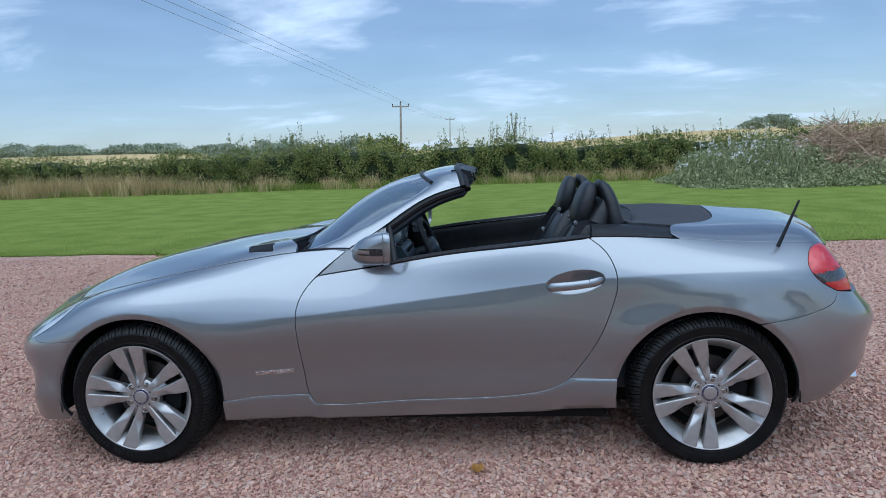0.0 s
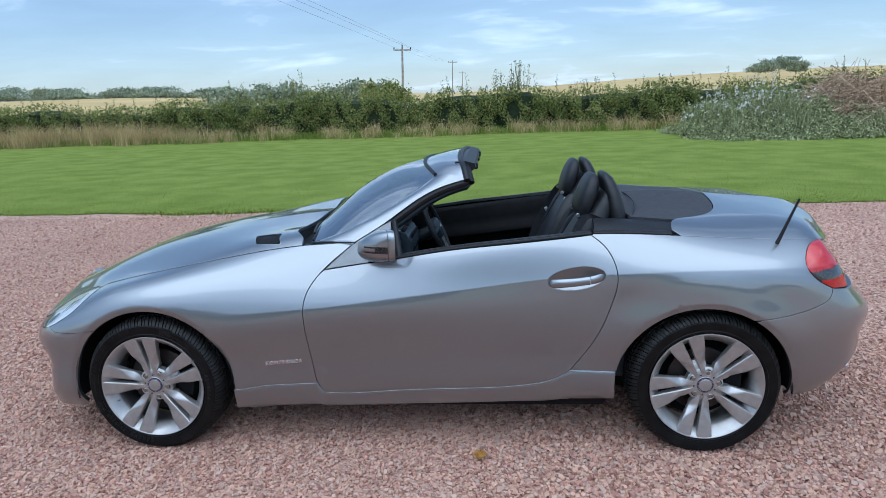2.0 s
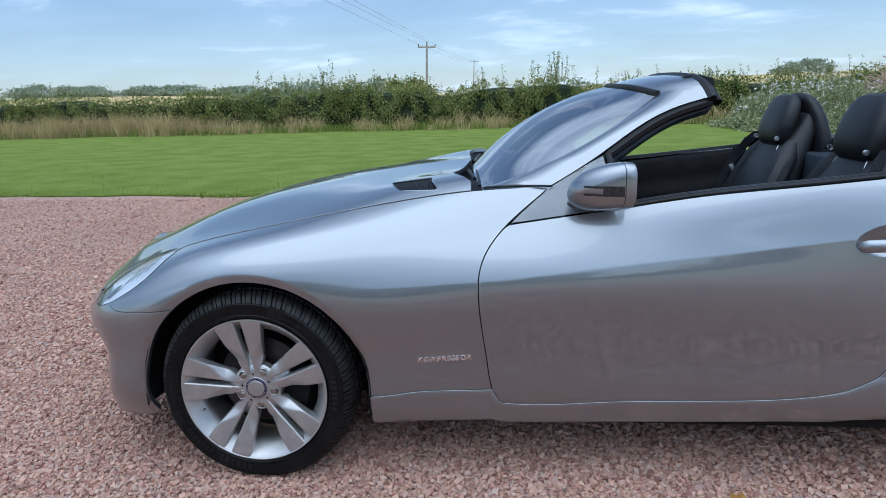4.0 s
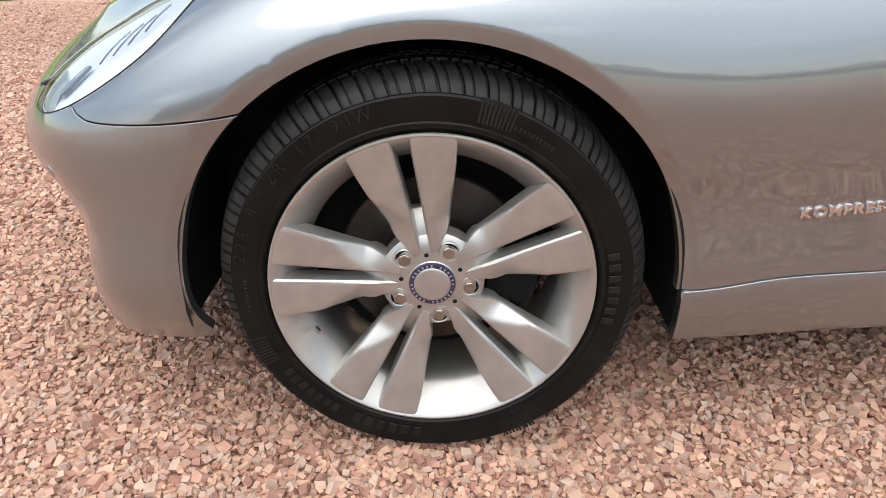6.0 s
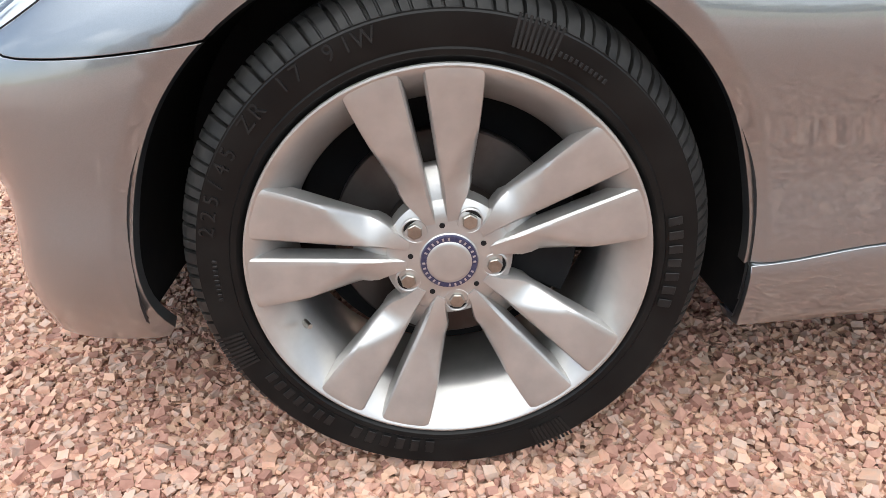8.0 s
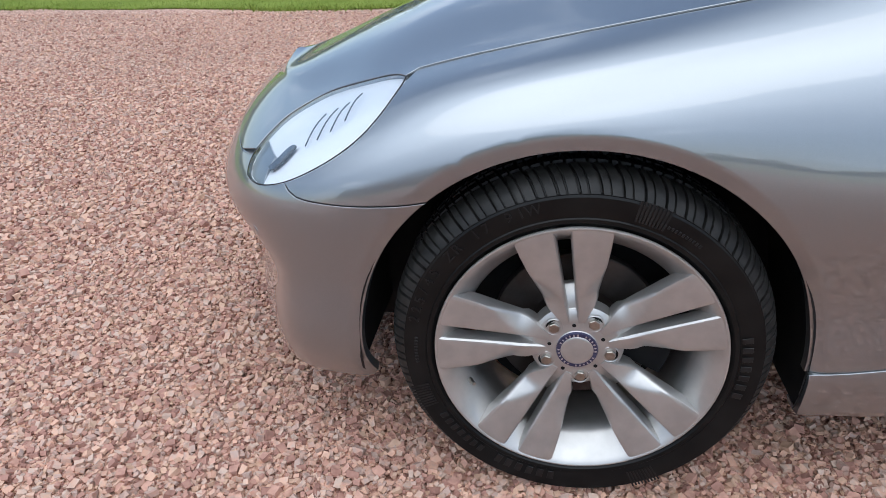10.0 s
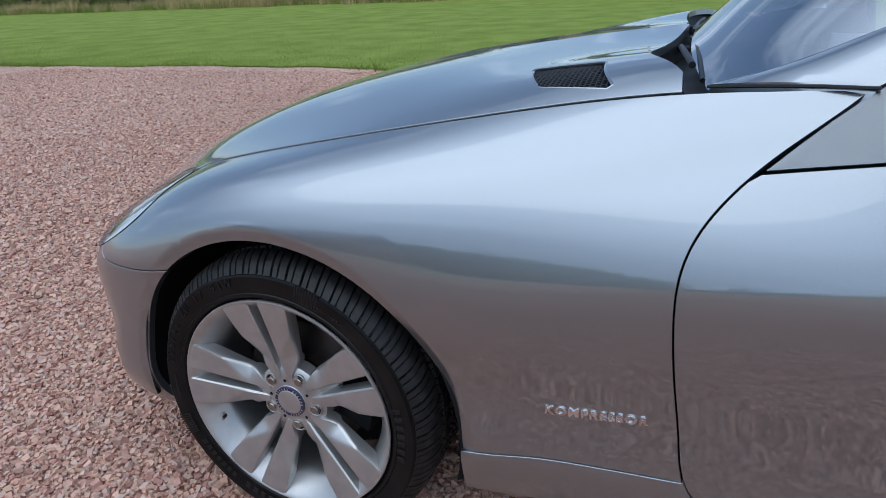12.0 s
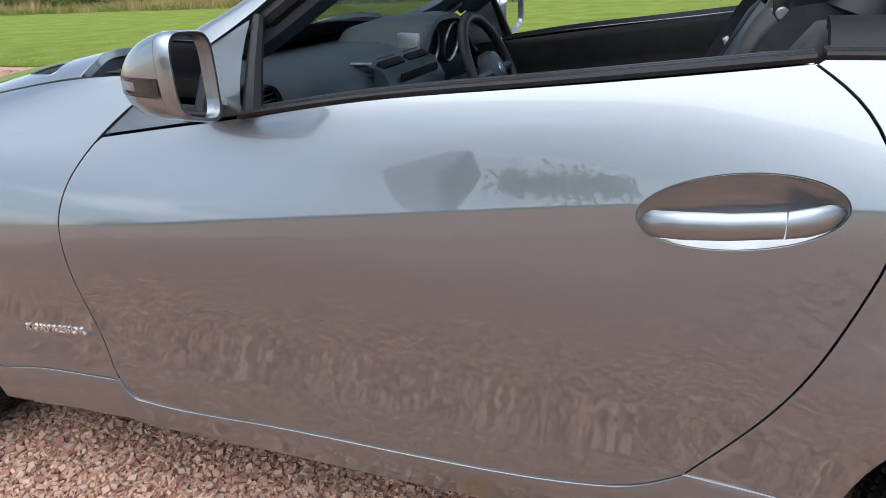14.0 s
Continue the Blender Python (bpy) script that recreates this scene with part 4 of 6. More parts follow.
latch = loft_bm([[(x, y, z) for x, z in ((1.37, 1.205), (1.37, 1.244), (1.42, 1.248), (1.462, 1.236), (1.468, 1.214), (1.44, 1.196))] for y in np.linspace(.42, 2 * C - .42, 12)])
part("header_trim", latch, TRIM, car, "black plastic trim behind the header")
part("header_catch", box_bm(1.43, 1.475, .50, .58, 1.200, 1.230, .006), TRIM, car)
part("header_catch", box_bm(1.43, 1.475, 2 * C - .58, 2 * C - .50, 1.200, 1.230, .006), TRIM, car)
seal = [p + np.array([.014, .020, -.014]) for p in E1[6:]]
both(part("door_seal", tube_bm([tuple(p) for p in seal], [.008] * 2 + [.017] * (len(seal) - 3) + [.012], 8), TRIM, car, "black rubber pillar seal"))
seal = [p + np.array([.022, .060, -.010]) for p in E1[2:]]
both(part("pillar_lining", tube_bm([tuple(p) for p in seal], [.012] * 2 + [.040] * (len(seal) - 3) + [.022], 8), DASH, car, "black pillar lining"))

low = spline([(.722, .240, .908), (.695, .38, .922), (.672, .60, .938), (.665, C, .944)], 16)
rows = []
for v in np.linspace(0, 1, 18):
    row = []
    for k in range(16):
        w = k / 15
        sag = (-.070 * (1 - w) ** 2 + .045 * w) * 4 * v * (1 - v)
        row.append(low[k] + (front[k] - low[k]) * v + np.array([-sag * .3, 0, sag]))
    rows.append(row + [np.array([p[0], 2 * C - p[1], p[2]]) for p in row[-2::-1]])
pane = part("windscreen", grid_patch(rows), GLASS, car, "raked curved windscreen glass")
pane.visible_shadow = False
both(part("pillar_seam", tube_bm([(.722, .208, .9185), (.80, .186, .9245), (.87, .163, .929), (.936, .146, .930)], .0026, 6), TRIM, car, "thin black seam at the pillar's foot"))
# scuttle tray with wipers
tray = []
for k in range(24):
    c = cowl[k]
    j = min(15, int(k * 16 / 24))
    tray.append((c, low[j]))
rows = [[(c[0] - .01, c[1], skin(*from_plan([c])[0])[0][2] - .014), (c[0] + .01, c[1], l[2] - .045), (l[0] + .02, l[1], l[2] - .03), (l[0] + .05, l[1], l[2] + .004)] for c, l in tray]
rows += [[(p[0], 2 * C - p[1], p[2]) for p in r] for r in reversed(rows[:-1])]
part("scuttle", grid_patch(rows), TRIM, car, "black plastic scuttle tray")
for y0, y1, x1 in ((.80, .30, .700), (1.32, .78, .672)):
    arm = spline([(.640, y0, .905), (.655, (y0 + y1) / 2 + .05, .930), (x1 - .012, y1 + .10, .936 if y1 > .5 else .924)], 12)
    wiper = part("wiper", tube_bm([tuple(p) for p in arm], [.010] + [.0065] * 11, 8), TRIM, car, "black wiper arm")
    blade = spline([(.664, y0 - .06, .936), (x1 - .014, (y0 + y1) / 2, .937), (x1 + .012, y1 - .02, .938 if y1 > .5 else .916)], 12)
    part("wiper_blade", tube_bm([tuple(p) for p in blade], .0045, 6), RUBBER, wiper)
    part("wiper_pivot", box_bm(.622, .662, y0 - .022, y0 + .022, .888, .912, .008), TRIM, wiper)

# mirror foot panels
for flip in (False, True):
    def sp(p):
        return (p[0], 2 * C - p[1] if flip else p[1], p[2])
    a, b, d = np.array((.812, .092, .8265)), np.array((1.090, .198, 1.012)), np.array((1.122, .094, .870))
    rows = []
    up_edge = spline([a, (.895, .134, .897), (.938, .152, .929), (1.0, .178, .966), b], 8)
    for v, p in zip(np.linspace(0, 1, 8), up_edge):
        q = a + (d - a) * v
        rows.append([sp(p + (q - p) * w + np.array([0, -.012 * math.sin(math.pi * w) * v, 0])) for w in np.linspace(0, 1, 6)])
    part("mirror_foot", grid_patch(rows, .012), PAINT, far_door if flip else door, "silver-grey triangle below the pillar")
    part("quarter_seal", tube_bm([sp(p) for p in (b + [.016, .006, .004], (b + d) / 2 + [.016, .004, 0], d + [.016, .008, -.008])], [.010, .014, .018], 8), TRIM, far_door if flip else door)


def mirror(flip):
    def P(x, y, z):
        return (x, 2 * C - y if flip else y, z)

    def ring(x, cy, cz, hy, hz, e=2.6, n=36):
        out = []
        for t in np.linspace(0, 2 * math.pi, n + 1)[:-1]:
            c, s = math.cos(t), math.sin(t)
            yy = cy + hy * math.copysign(abs(c) ** (2 / e), c)
            zz = cz + hz * math.copysign(abs(s) ** (2 / e), s)
            k = hz / .0655
            zz += .018 * k * (yy - cy) / hy * (-1 if s < 0 else -.25)  # the underside rises outwards
            out.append(P(x + .016 * k * (cy - yy) / hy, yy, zz))
        return out

    rows = []
    for v in np.linspace(.004, 1, 26):
        h = (1 - (1 - v) ** 2.3) ** (1 / 2.1)
        rows.append((.972 + .130 * v, .020 - .023 * v ** .8, .922 + .024 * v ** .7, .0655 * h, .0655 * h, 2.2 + 2.0 * v * v))
    shell = part("door_mirror", loft_bm([ring(*r) for r in rows]), PAINT, far_door if flip else door, "silver-grey door mirror with a clear repeater")
    rim = [(1.1035, -.004, .946, .0655, .0655), (1.107, -.004, .946, .067, .067), (1.126, -.004, .946, .067, .067), (1.131, -.004, .946, .065, .065), (1.130, -.004, .946, .060, .060), (1.114, -.004, .946, .058, .058)]
    part("mirror_rim", loft_bm([ring(*r, 4.2) for r in rim], caps=False), PAINT, shell)
    part("mirror_glass", loft_bm([ring(1.119, -.004, .946, .059, .059, 4.2), ring(1.1175, -.004, .946, .059, .059, 4.2)]), MIRROR, shell, "mirror glass reflecting the flank")

    # repeater wrapped round the outer side: two prongs that meet in a block
    def on_shell(x, z, out):
        cy, cz, hy, hz = (float(np.interp(x, [r[0] for r in rows], [r[k] for r in rows])) for k in (1, 2, 3, 4))
        s = min(.95, abs(z - cz) / hz)
        c = (1 - s ** 3) ** (1 / 3)
        return P(x + .016 * c * hz / .0655, cy - hy * c - out, z)
    for name, x0, x1, low, high, mat in (("repeater", 1.045, 1.100, (.925, .925), (.953, .955), SMOKE), ("repeater_prong", 1.000, 1.045, (.946, .946), (.952, .953), SMOKE),
                                         ("repeater_prong", 1.000, 1.045, (.925, .925), (.930, .931), SMOKE)):
        strip = [[on_shell(x0 + (x1 - x0) * v, low[0] + (high[0] - low[0]) * w, .0014) for w in np.linspace(0, 1, 9)] for v in np.linspace(0, 1, 17)]
        part(name, grid_patch(strip, .002), mat, shell, "clear side repeater" if name == "repeater" else "")
    foot = [[P(x + a * hx, y, z + b * hz) for a, b in ((math.cos(t), math.sin(t)) for t in np.linspace(0, 2 * math.pi, 17)[:-1])]
            for x, y, z, hx, hz in spline([(1.03, .135, .868, .070, .022), (1.035, .105, .882, .056, .024), (1.042, .075, .894, .046, .026), (1.052, .045, .906, .040, .028), (1.060, .015, .918, .034, .026)], 14)]
    part("mirror_arm", loft_bm(foot), PAINT, shell)


mirror(False), mirror(True)

# belt rubber on doors and wings
for flip in (False, True):
    def bp(p):
        return (p[0], 2 * C - p[1] if flip else p[1], p[2])
    for pts, owner in ((spline([(1.12, .098, .875), (1.355, .108, .908), (1.6, .112, .931), (1.956, .114, .964)], 24), far_door if flip else door),
                       (skin(*seam_run(1.966, 2.295, SEAM, 14).T) + np.array([0, .012, .008]), car)):
        strip = []
        for p in pts:
            strip.append([bp((p[0], p[1] + dy, p[2] + dz)) for dy, dz in ((-.011, -.010), (-.013, -.004), (-.010, .0), (-.002, .001), (.0, -.003), (.004, -.003), (.006, .002), (.014, .002), (.016, -.002), (.020, .003), (.030, .003), (.034, -.012))])
        part("belt_rubber", loft_bm(strip), TRIM, owner, "black rubber belt strip")

# letters on the front wing
cu = bpy.data.curves.new("badge", "FONT")
cu.body, cu.size, cu.extrude, cu.bevel_depth, cu.space_character, cu.offset = "KOMPRESSOR", .0215, .0012, .0003, 1.15, .0007
tmp = bpy.data.objects.new("badge", cu)
me = bpy.data.meshes.new_from_object(tmp)
bpy.data.objects.remove(tmp)
co = np.zeros(len(me.vertices) * 3)
me.vertices.foreach_get("co", co)
co = co.reshape(-1, 3)
co[:, 0] *= .168 / (co[:, 0].max() - co[:, 0].min())
x = .524 + co[:, 0]
z = .4050 + co[:, 1] * 1.0 + (x - .524) * .070
uv = flat(np.c_[x, z])
p3 = skin(uv[:, 0], uv[:, 1])
co = np.c_[x, p3[:, 1] - .0015 - co[:, 2], z]
me.vertices.foreach_set("co", co.ravel())
put("badge", me, CHROME, front_fender, "chrome raised letters")

antenna = part("antenna", tube_bm([(2.680, .11, .785), (2.684, .118, .800), (2.692, .124, .825), (2.712, .130, .872), (2.735, .132, .925), (2.80, .132, 1.084)], [.019, .020, .016, .0095, .0075, .0045], 12), TRIM, car, "black rubber aerial")
uv = flat([(-.578, .462)])
p, n = skin(uv[:, 0], uv[:, 1])[0], skin_normal(uv[:, 0], uv[:, 1])[0]
b = lathe_bm([(.0, -.001), (.009, -.001), (.0105, .0), (.0105, .004)], 20)
b.transform(Matrix.Translation(Vector(p)) @ Vector((0, -1, 0)).rotation_difference(Vector(n)).to_matrix().to_4x4())
part("parking_sensor", b, PAINT, front_bumper)
b = lathe_bm([(.036, .0), (.038, .004), (.038, .16), (.034, .16), (.032, .01)], 32)
b.transform(Matrix.Translation((3.165, .36, .265)) @ Matrix.Rotation(radians(90), 4, "Z"))
part("exhaust_tip", b, CHROME, car, "chrome exhaust tip")

# ---- cockpit ----
tonneau_loop = np.concatenate([from_plan([(2.15, .28), (2.33, .285)]), from_plan(boot_edge[5:]), from_plan([(2.15, C)])])
panel("tonneau", tonneau_loop, CLOTH, car, "charcoal cover over the folded roof", mirrored=True, lift=-.004)
side_trim = np.concatenate([seam_run(1.97, 2.29, SEAM + .012, 10), from_plan([(2.315, .20), (2.325, .272), (2.1, .272), (1.98, .272)])])
both(panel("deck_trim", side_trim, TRIM, car, "black plastic deck trim", lift=-.012))
edge_run([(2.15, .285, .985), (2.21, .50, 1.012), (2.22, C, 1.022)], 10, TRIM, "tonneau_seam", .004)
part("firewall", box_bm(.60, .70, .16, 2 * C - .16, .30, .86, .02), DARK, car)
part("rear_bulkhead", box_bm(2.03, 2.14, .17, 2 * C - .17, .28, .935, .02), DASH, car, "black bulkhead behind the seats")
part("carpet", box_bm(.70, 2.05, .16, 2 * C - .16, .285, .31, .004), CLOTH, car)
part("tunnel", box_bm(.80, 2.03, C - .11, C + .11, .30, .56, .03), DASH, car, "black centre tunnel")

# dashboard
prof = [(.66, .880), (.80, .887), (.90, .886), (.98, .874), (1.035, .848), (1.055, .815), (1.05, .77), (1.02, .72), (1.0, .62), (.92, .55), (.70, .50)]
rings = []
for y in np.linspace(.20, 2 * C - .20, 34):
    d = abs(y - C)
    pas = max(0, 1 - abs(y - .52) / .30)
    drv = math.exp(-((y - 1.24) / .17) ** 4)
    rings.append([(x + .02 * pas * (x > .9) - .10 * drv * (x > .95) - .05 * max(0, d / .67) ** 6, y, z - .03 * max(0, d / .67) ** 4 * (x > .75) + .006 * pas) for x, z in prof])
dash = part("dashboard", loft_bm(rings), DASH, car, "black soft-touch dashboard", angle=60)
hood = loft_bm([[(x, y, z + .072 * math.exp(-((y - 1.24) / .19) ** 4) * (1 if z > .86 else .8) - .012 - .06 * (1 - math.exp(-((y - 1.24) / .19) ** 4))) for x, z in ((.74, .862), (.86, .890), (1.0, .897), (1.055, .890), (1.06, .876), (.98, .868), (.80, .845))] for y in np.linspace(.98, 1.52, 26)])
part("binnacle", hood, DASH, dash, "hood over the instruments", angle=60)
for y in (1.15, 1.33):
    b = lathe_bm([(.058, .0), (.0615, -.005), (.066, .0), (.066, .05)], 40)
    b.transform(Matrix.Translation((1.030, y, .858)) @ Matrix.Rotation(radians(90), 4, "Z") @ Matrix.Rotation(radians(12), 4, "X"))
    dial = part("dial", b, SATIN, dash, "round dial in a bright ring")
    f = lathe_bm([(.0, .01), (.059, .01)], 32)
    f.transform(Matrix.Translation((1.030, y, .858)) @ Matrix.Rotation(radians(90), 4, "Z") @ Matrix.Rotation(radians(12), 4, "X"))
    part("dial_face", f, DARK, dial)
part("switch_plate", box_bm(.965, 1.045, 1.035, 1.052, .79, .912, .004, turn=Matrix.Rotation(radians(-20), 4, "Z")), SATIN, dash, "satin metal switch plate")
for z in (.835, .865):
    part("switch", box_bm(1.005, 1.020, 1.036, 1.05, z - .006, z + .006, .002), DARK, dash)
stack = loft_bm([[(x + (1.0 - .25 * abs(y - C) / .17) * dx, y, z) for x, z, dx in ((.90, .872, 0), (1.02, .872, .01), (1.072, .850, .02), (1.10, .80, .02), (1.09, .68, .02), (1.06, .56, .02), (.90, .55, 0))] for y in np.linspace(C - .17, C + .17, 12)])
console = part("centre_console", stack, DASH, dash, "black centre console", angle=60)
for y0 in (C - .145, C + .015):
    frame_ob = part("air_vent", box_bm(1.050, 1.074, y0, y0 + .13, .842, .870, .005, turn=Matrix.Rotation(radians(40), 4, "Y")), DARK, console, "slatted air vent")
    for k in range(5):
        part("vent_slat", box_bm(1.052 + .007 * k, 1.055 + .007 * k, y0 + .012, y0 + .118, .876 - .007 * k, .879 - .007 * k, .001), SATIN if k == 2 else DASH, frame_ob)
for k, z in enumerate((.83, .79, .75, .71)):
    part("console_strip", box_bm(1.110, 1.1155, C - .12, C + .12, z - .012, z + .010, .002), TRIM if k % 2 else DARK, console)
for y in (.30,):
    b = lathe_bm([(.030, .0), (.040, -.006), (.044, .0), (.044, .05)], 32)
    b.transform(Matrix.Translation((1.03, y, .842)) @ Matrix.Rotation(radians(90), 4, "Z"))
    rv = part("round_vent", b, TRIM, dash, "round end air vent")
    for k in range(5):
        part("vent_slat", box_bm(1.022, 1.028, y - .036, y + .036, .818 + .011 * k, .821 + .011 * k), DASH, rv)
part("glovebox_trim", box_bm(1.058, 1.072, .36, .66, .735, .750, .004), SATIN, dash, "satin trim strip")
for k in range(12):
    t = .38 + k * .026
    part("side_slat", box_bm(1.00 + .006 * (k % 2), 1.06, C - .178, C - .170, .868 - k * .016, .874 - k * .016, .001), SATIN if k == 0 else TRIM, console)

# steering wheel
wheel_m = Matrix.Translation((1.20, 1.24, .775)) @ Matrix.Rotation(radians(-24), 4, "Y")
steer = new("steering_wheel")
steer.parent = car
steer.matrix_basis = wheel_m
tagged(steer, "black leather steering wheel with a satin lower spoke")
rim_pts = [(0, .178 * math.cos(t), .178 * math.sin(t)) for t in np.linspace(0, 2 * math.pi, 49)]
part("wheel_rim", tube_bm(rim_pts, .0155, 12), LEATHER, steer)
b = lathe_bm([(.0, -.030), (.040, -.030), (.058, -.022), (.066, -.005), (.064, .02), (.0, .03)], 32)
b.transform(Matrix.Rotation(radians(90), 4, "Z"))
part("wheel_hub", b, DASH, steer)
b = lathe_bm([(.0, -.0335), (.018, -.033), (.020, -.030)], 24)
b.transform(Matrix.Rotation(radians(90), 4, "Z"))
part("hub_disc", b, SATIN, steer)
for a in (0, 180, 270):
    t = radians(a)
    sp2 = tube_bm([(0, .05 * math.cos(t), .05 * math.sin(t)), (.004, .11 * math.cos(t), .11 * math.sin(t)), (0, .168 * math.cos(t), .168 * math.sin(t))], [.022, .014, .014], 8)
    part("wheel_spoke", sp2, SATIN if a == 270 else DASH, steer)
part("column", tube_bm([(1.16, 1.24, .757), (.98, 1.24, .68)], [.035, .04], 14), DASH, car)
for s in (-1, 1):
    part("stalk", tube_bm([(1.13, 1.24, .745), (1.14, 1.24 + s * .10, .76), (1.145, 1.24 + s * .16, .768)], [.007, .006, .008], 8), TRIM, car)


# seats
def rounded(cx, cy, cz, hx, hy, up, n=24, e=3.0):
    """A rounded ring across a seat; up tilts it along the backrest."""
    out = []
    for t in np.linspace(0, 2 * math.pi, n + 1)[:-1]:
        c, s = math.cos(t), math.sin(t)
        a = hx * math.copysign(abs(c) ** (2 / e), c)
        b = hy * math.copysign(abs(s) ** (2 / e), s)
        out.append((cx + a * math.cos(up), cy + b, cz + a * math.sin(up)))
    return out


def seat(cy):
    st = new("seat")
    st.parent = car
    tagged(st, "black leather bucket seat with a fixed headrest")
    lean = radians(-24)
    rows = [(1.70, .42, .09, .23), (1.735, .50, .095, .245), (1.775, .60, .09, .245), (1.83, .72, .08, .24), (1.885, .83, .075, .225), (1.925, .91, .07, .19), (1.955, .97, .062, .165), (1.985, 1.03, .052, .150), (2.01, 1.08, .036, .125), (2.018, 1.10, .015, .10)]
    part("backrest", loft_bm([rounded(x + .07, cy, z, hx, hy, lean) for x, z, hx, hy in rows]), LEATHER, st, angle=60)
    for s in (-1, 1):
        pts = [(x + .035, cy + s * (hy - .028), z) for x, z, hx, hy in rows[1:-3]]
        part("side_bolster", tube_bm(pts, [.03] + [.048] * (len(pts) - 2) + [.028], 10), LEATHER, st)
        pts = [(x + .006, cy + s * (hy - .075), z + .012) for x, z, hx, hy in rows[1:-2]]
        part("seam", tube_bm(pts, .0022, 5), SATIN, st)
    hr = [(x, z - .018, hx, hy) for x, z, hx, hy in ((1.935, .965, .020, .085), (1.930, .985, .045, .115), (1.935, 1.02, .058, .132), (1.948, 1.06, .064, .138), (1.962, 1.10, .064, .136), (1.976, 1.14, .058, .126), (1.986, 1.170, .044, .105), (1.990, 1.186, .018, .07))]
    head = part("headrest", loft_bm([rounded(x + .025, cy, z, hx * .64, hy * 1.0, lean, e=3.2) for x, z, hx, hy in hr]), LEATHER, st, angle=60)
    for s in (-1, 1):
        b = lathe_bm([(.0, -.003), (.008, -.003), (.010, .0), (.010, .006)], 16)
        b.transform(Matrix.Translation((1.932, cy + s * .126, .99)) @ Matrix.Rotation(0 if s < 0 else math.pi, 4, "Z"))
        part("headrest_guide", b, SATIN, head)
    cushion = [(1.22, .47, .03, .20), (1.24, .49, .06, .235), (1.32, .50, .075, .245), (1.5, .47, .08, .25), (1.68, .44, .08, .24), (1.74, .43, .05, .22)]
    part("cushion", loft_bm([[(x, cy + hy * math.copysign(abs(math.sin(t)) ** .7, math.sin(t)), z + hz * math.copysign(abs(math.cos(t)) ** .7, math.cos(t))) for t in np.linspace(0, 2 * math.pi, 25)[:-1]] for x, z, hz, hy in cushion]), LEATHER, st, angle=60)
    part("seat_base", box_bm(1.28, 1.72, cy - .2, cy + .2, .30, .44, .02), DARK, st)
    # belt webbing with its buckle
    o = -1 if cy < C else 1
    w = [(2.06, cy + o * .20, .97), (1.985, cy + o * .185, .99), (1.93, cy + o * .225, .93), (1.82, cy + o * .245, .72), (1.75, cy + o * .25, .50)]
    part("seat_belt", grid_patch([[(x, y, z), (x - .032, y + o * .004, z + .02)] for x, y, z in spline(w, 14)], .002), CLOTH, st, "dark grey belt webbing")
    part("belt_tongue", box_bm(1.865, 1.885, cy + o * .238, cy + o * .258, .80, .85, .003, turn=Matrix.Rotation(radians(-25), 4, "Y")), SATIN, st)
    # roll hoop behind the seat
    hoop = [(x, z - .014, hx, hy) for x, z, hx, hy in ((2.125, .90, .050, .185), (2.12, .95, .050, .185), (2.108, 1.02, .047, .178), (2.094, 1.09, .043, .162), (2.080, 1.14, .038, .135), (2.070, 1.172, .030, .10), (2.064, 1.188, .014, .06))]
    rh = part("roll_hoop", loft_bm([rounded(x, cy, z, hx, hy, radians(-14), e=2.8) for x, z, hx, hy in hoop]), LEATHER, car, "padded black roll hoop behind the seat", angle=60)
    b = lathe_bm([(.0, -.003), (.006, -.003), (.008, .002)], 12)
    b.transform(Matrix.Translation((2.11, cy - .184, .955)))
    part("hoop_screw", b, DARK, rh)


seat(.50), seat(1.24)
# door linings
for flip in (True, False):
    def dp(x, y, z):
        return (x, y if flip else 2 * C - y, z)
    rows = []
    for x in np.linspace(.98, 1.955, 16):
        top = .862 + (x - 1.118) * .107 - .004
        rows.append([dp(x, 1.585, top + .004), dp(x, 1.560, top), dp(x, 1.545, top - .02), dp(x, 1.535, top - .09), dp(x, 1.525, top - .13), dp(x, 1.500, top - .15), dp(x, 1.495, top - .18), dp(x, 1.53, top - .21), dp(x, 1.55, .40), dp(x, 1.57, .33)])
    lin = part("door_lining", grid_patch(rows, .012), LINING, far_door if flip else door, "black door lining", angle=50)
    part("lining_strip", tube_bm([dp(x, 1.538, .862 + (x - 1.118) * .107 - .105) for x in np.linspace(1.0, 1.95, 10)], .004, 6), LEATHER, lin)
    part("lining_end", tube_bm([dp(1.955, 1.578, .945), dp(1.962, 1.552, .90), dp(1.958, 1.545, .84)], .006, 6), SATIN, lin)
    part("lock_pin", tube_bm([dp(1.90, 1.565, .940), dp(1.90, 1.565, .958)], .005, 8), TRIM, lin)


# ---- gravel drive and lawn ----
STONES = material("gravel_stones", (0.248, 0.123, 0.092), 0.85, 0, (0.560, 0.350, 0.262), 70, 5, bump=0.0015, bump_scale=260, island=True, low=0.0, high=1.0,
                  extra=[(0.16, (0.352, 0.182, 0.138)), (0.32, (0.495, 0.278, 0.205)), (0.44, (0.396, 0.284, 0.235)), (0.56, (0.572, 0.321, 0.225)), (0.68, (0.473, 0.348, 0.280)), (0.80, (0.600, 0.365, 0.262)), (0.90, (0.470, 0.300, 0.205))])
BED = material("gravel_bed", (0.17, 0.098, 0.080), 0.95, 0, (0.52, 0.335, 0.27), 55, 8, bump=0.010, bump_scale=85, low=0.3, high=0.72,
               extra=[(0.5, (0.34, 0.205, 0.165)), (0.58, (0.37, 0.26, 0.22))])
bn = BED.node_tree
big = bn.nodes.new("ShaderNodeTexNoise")
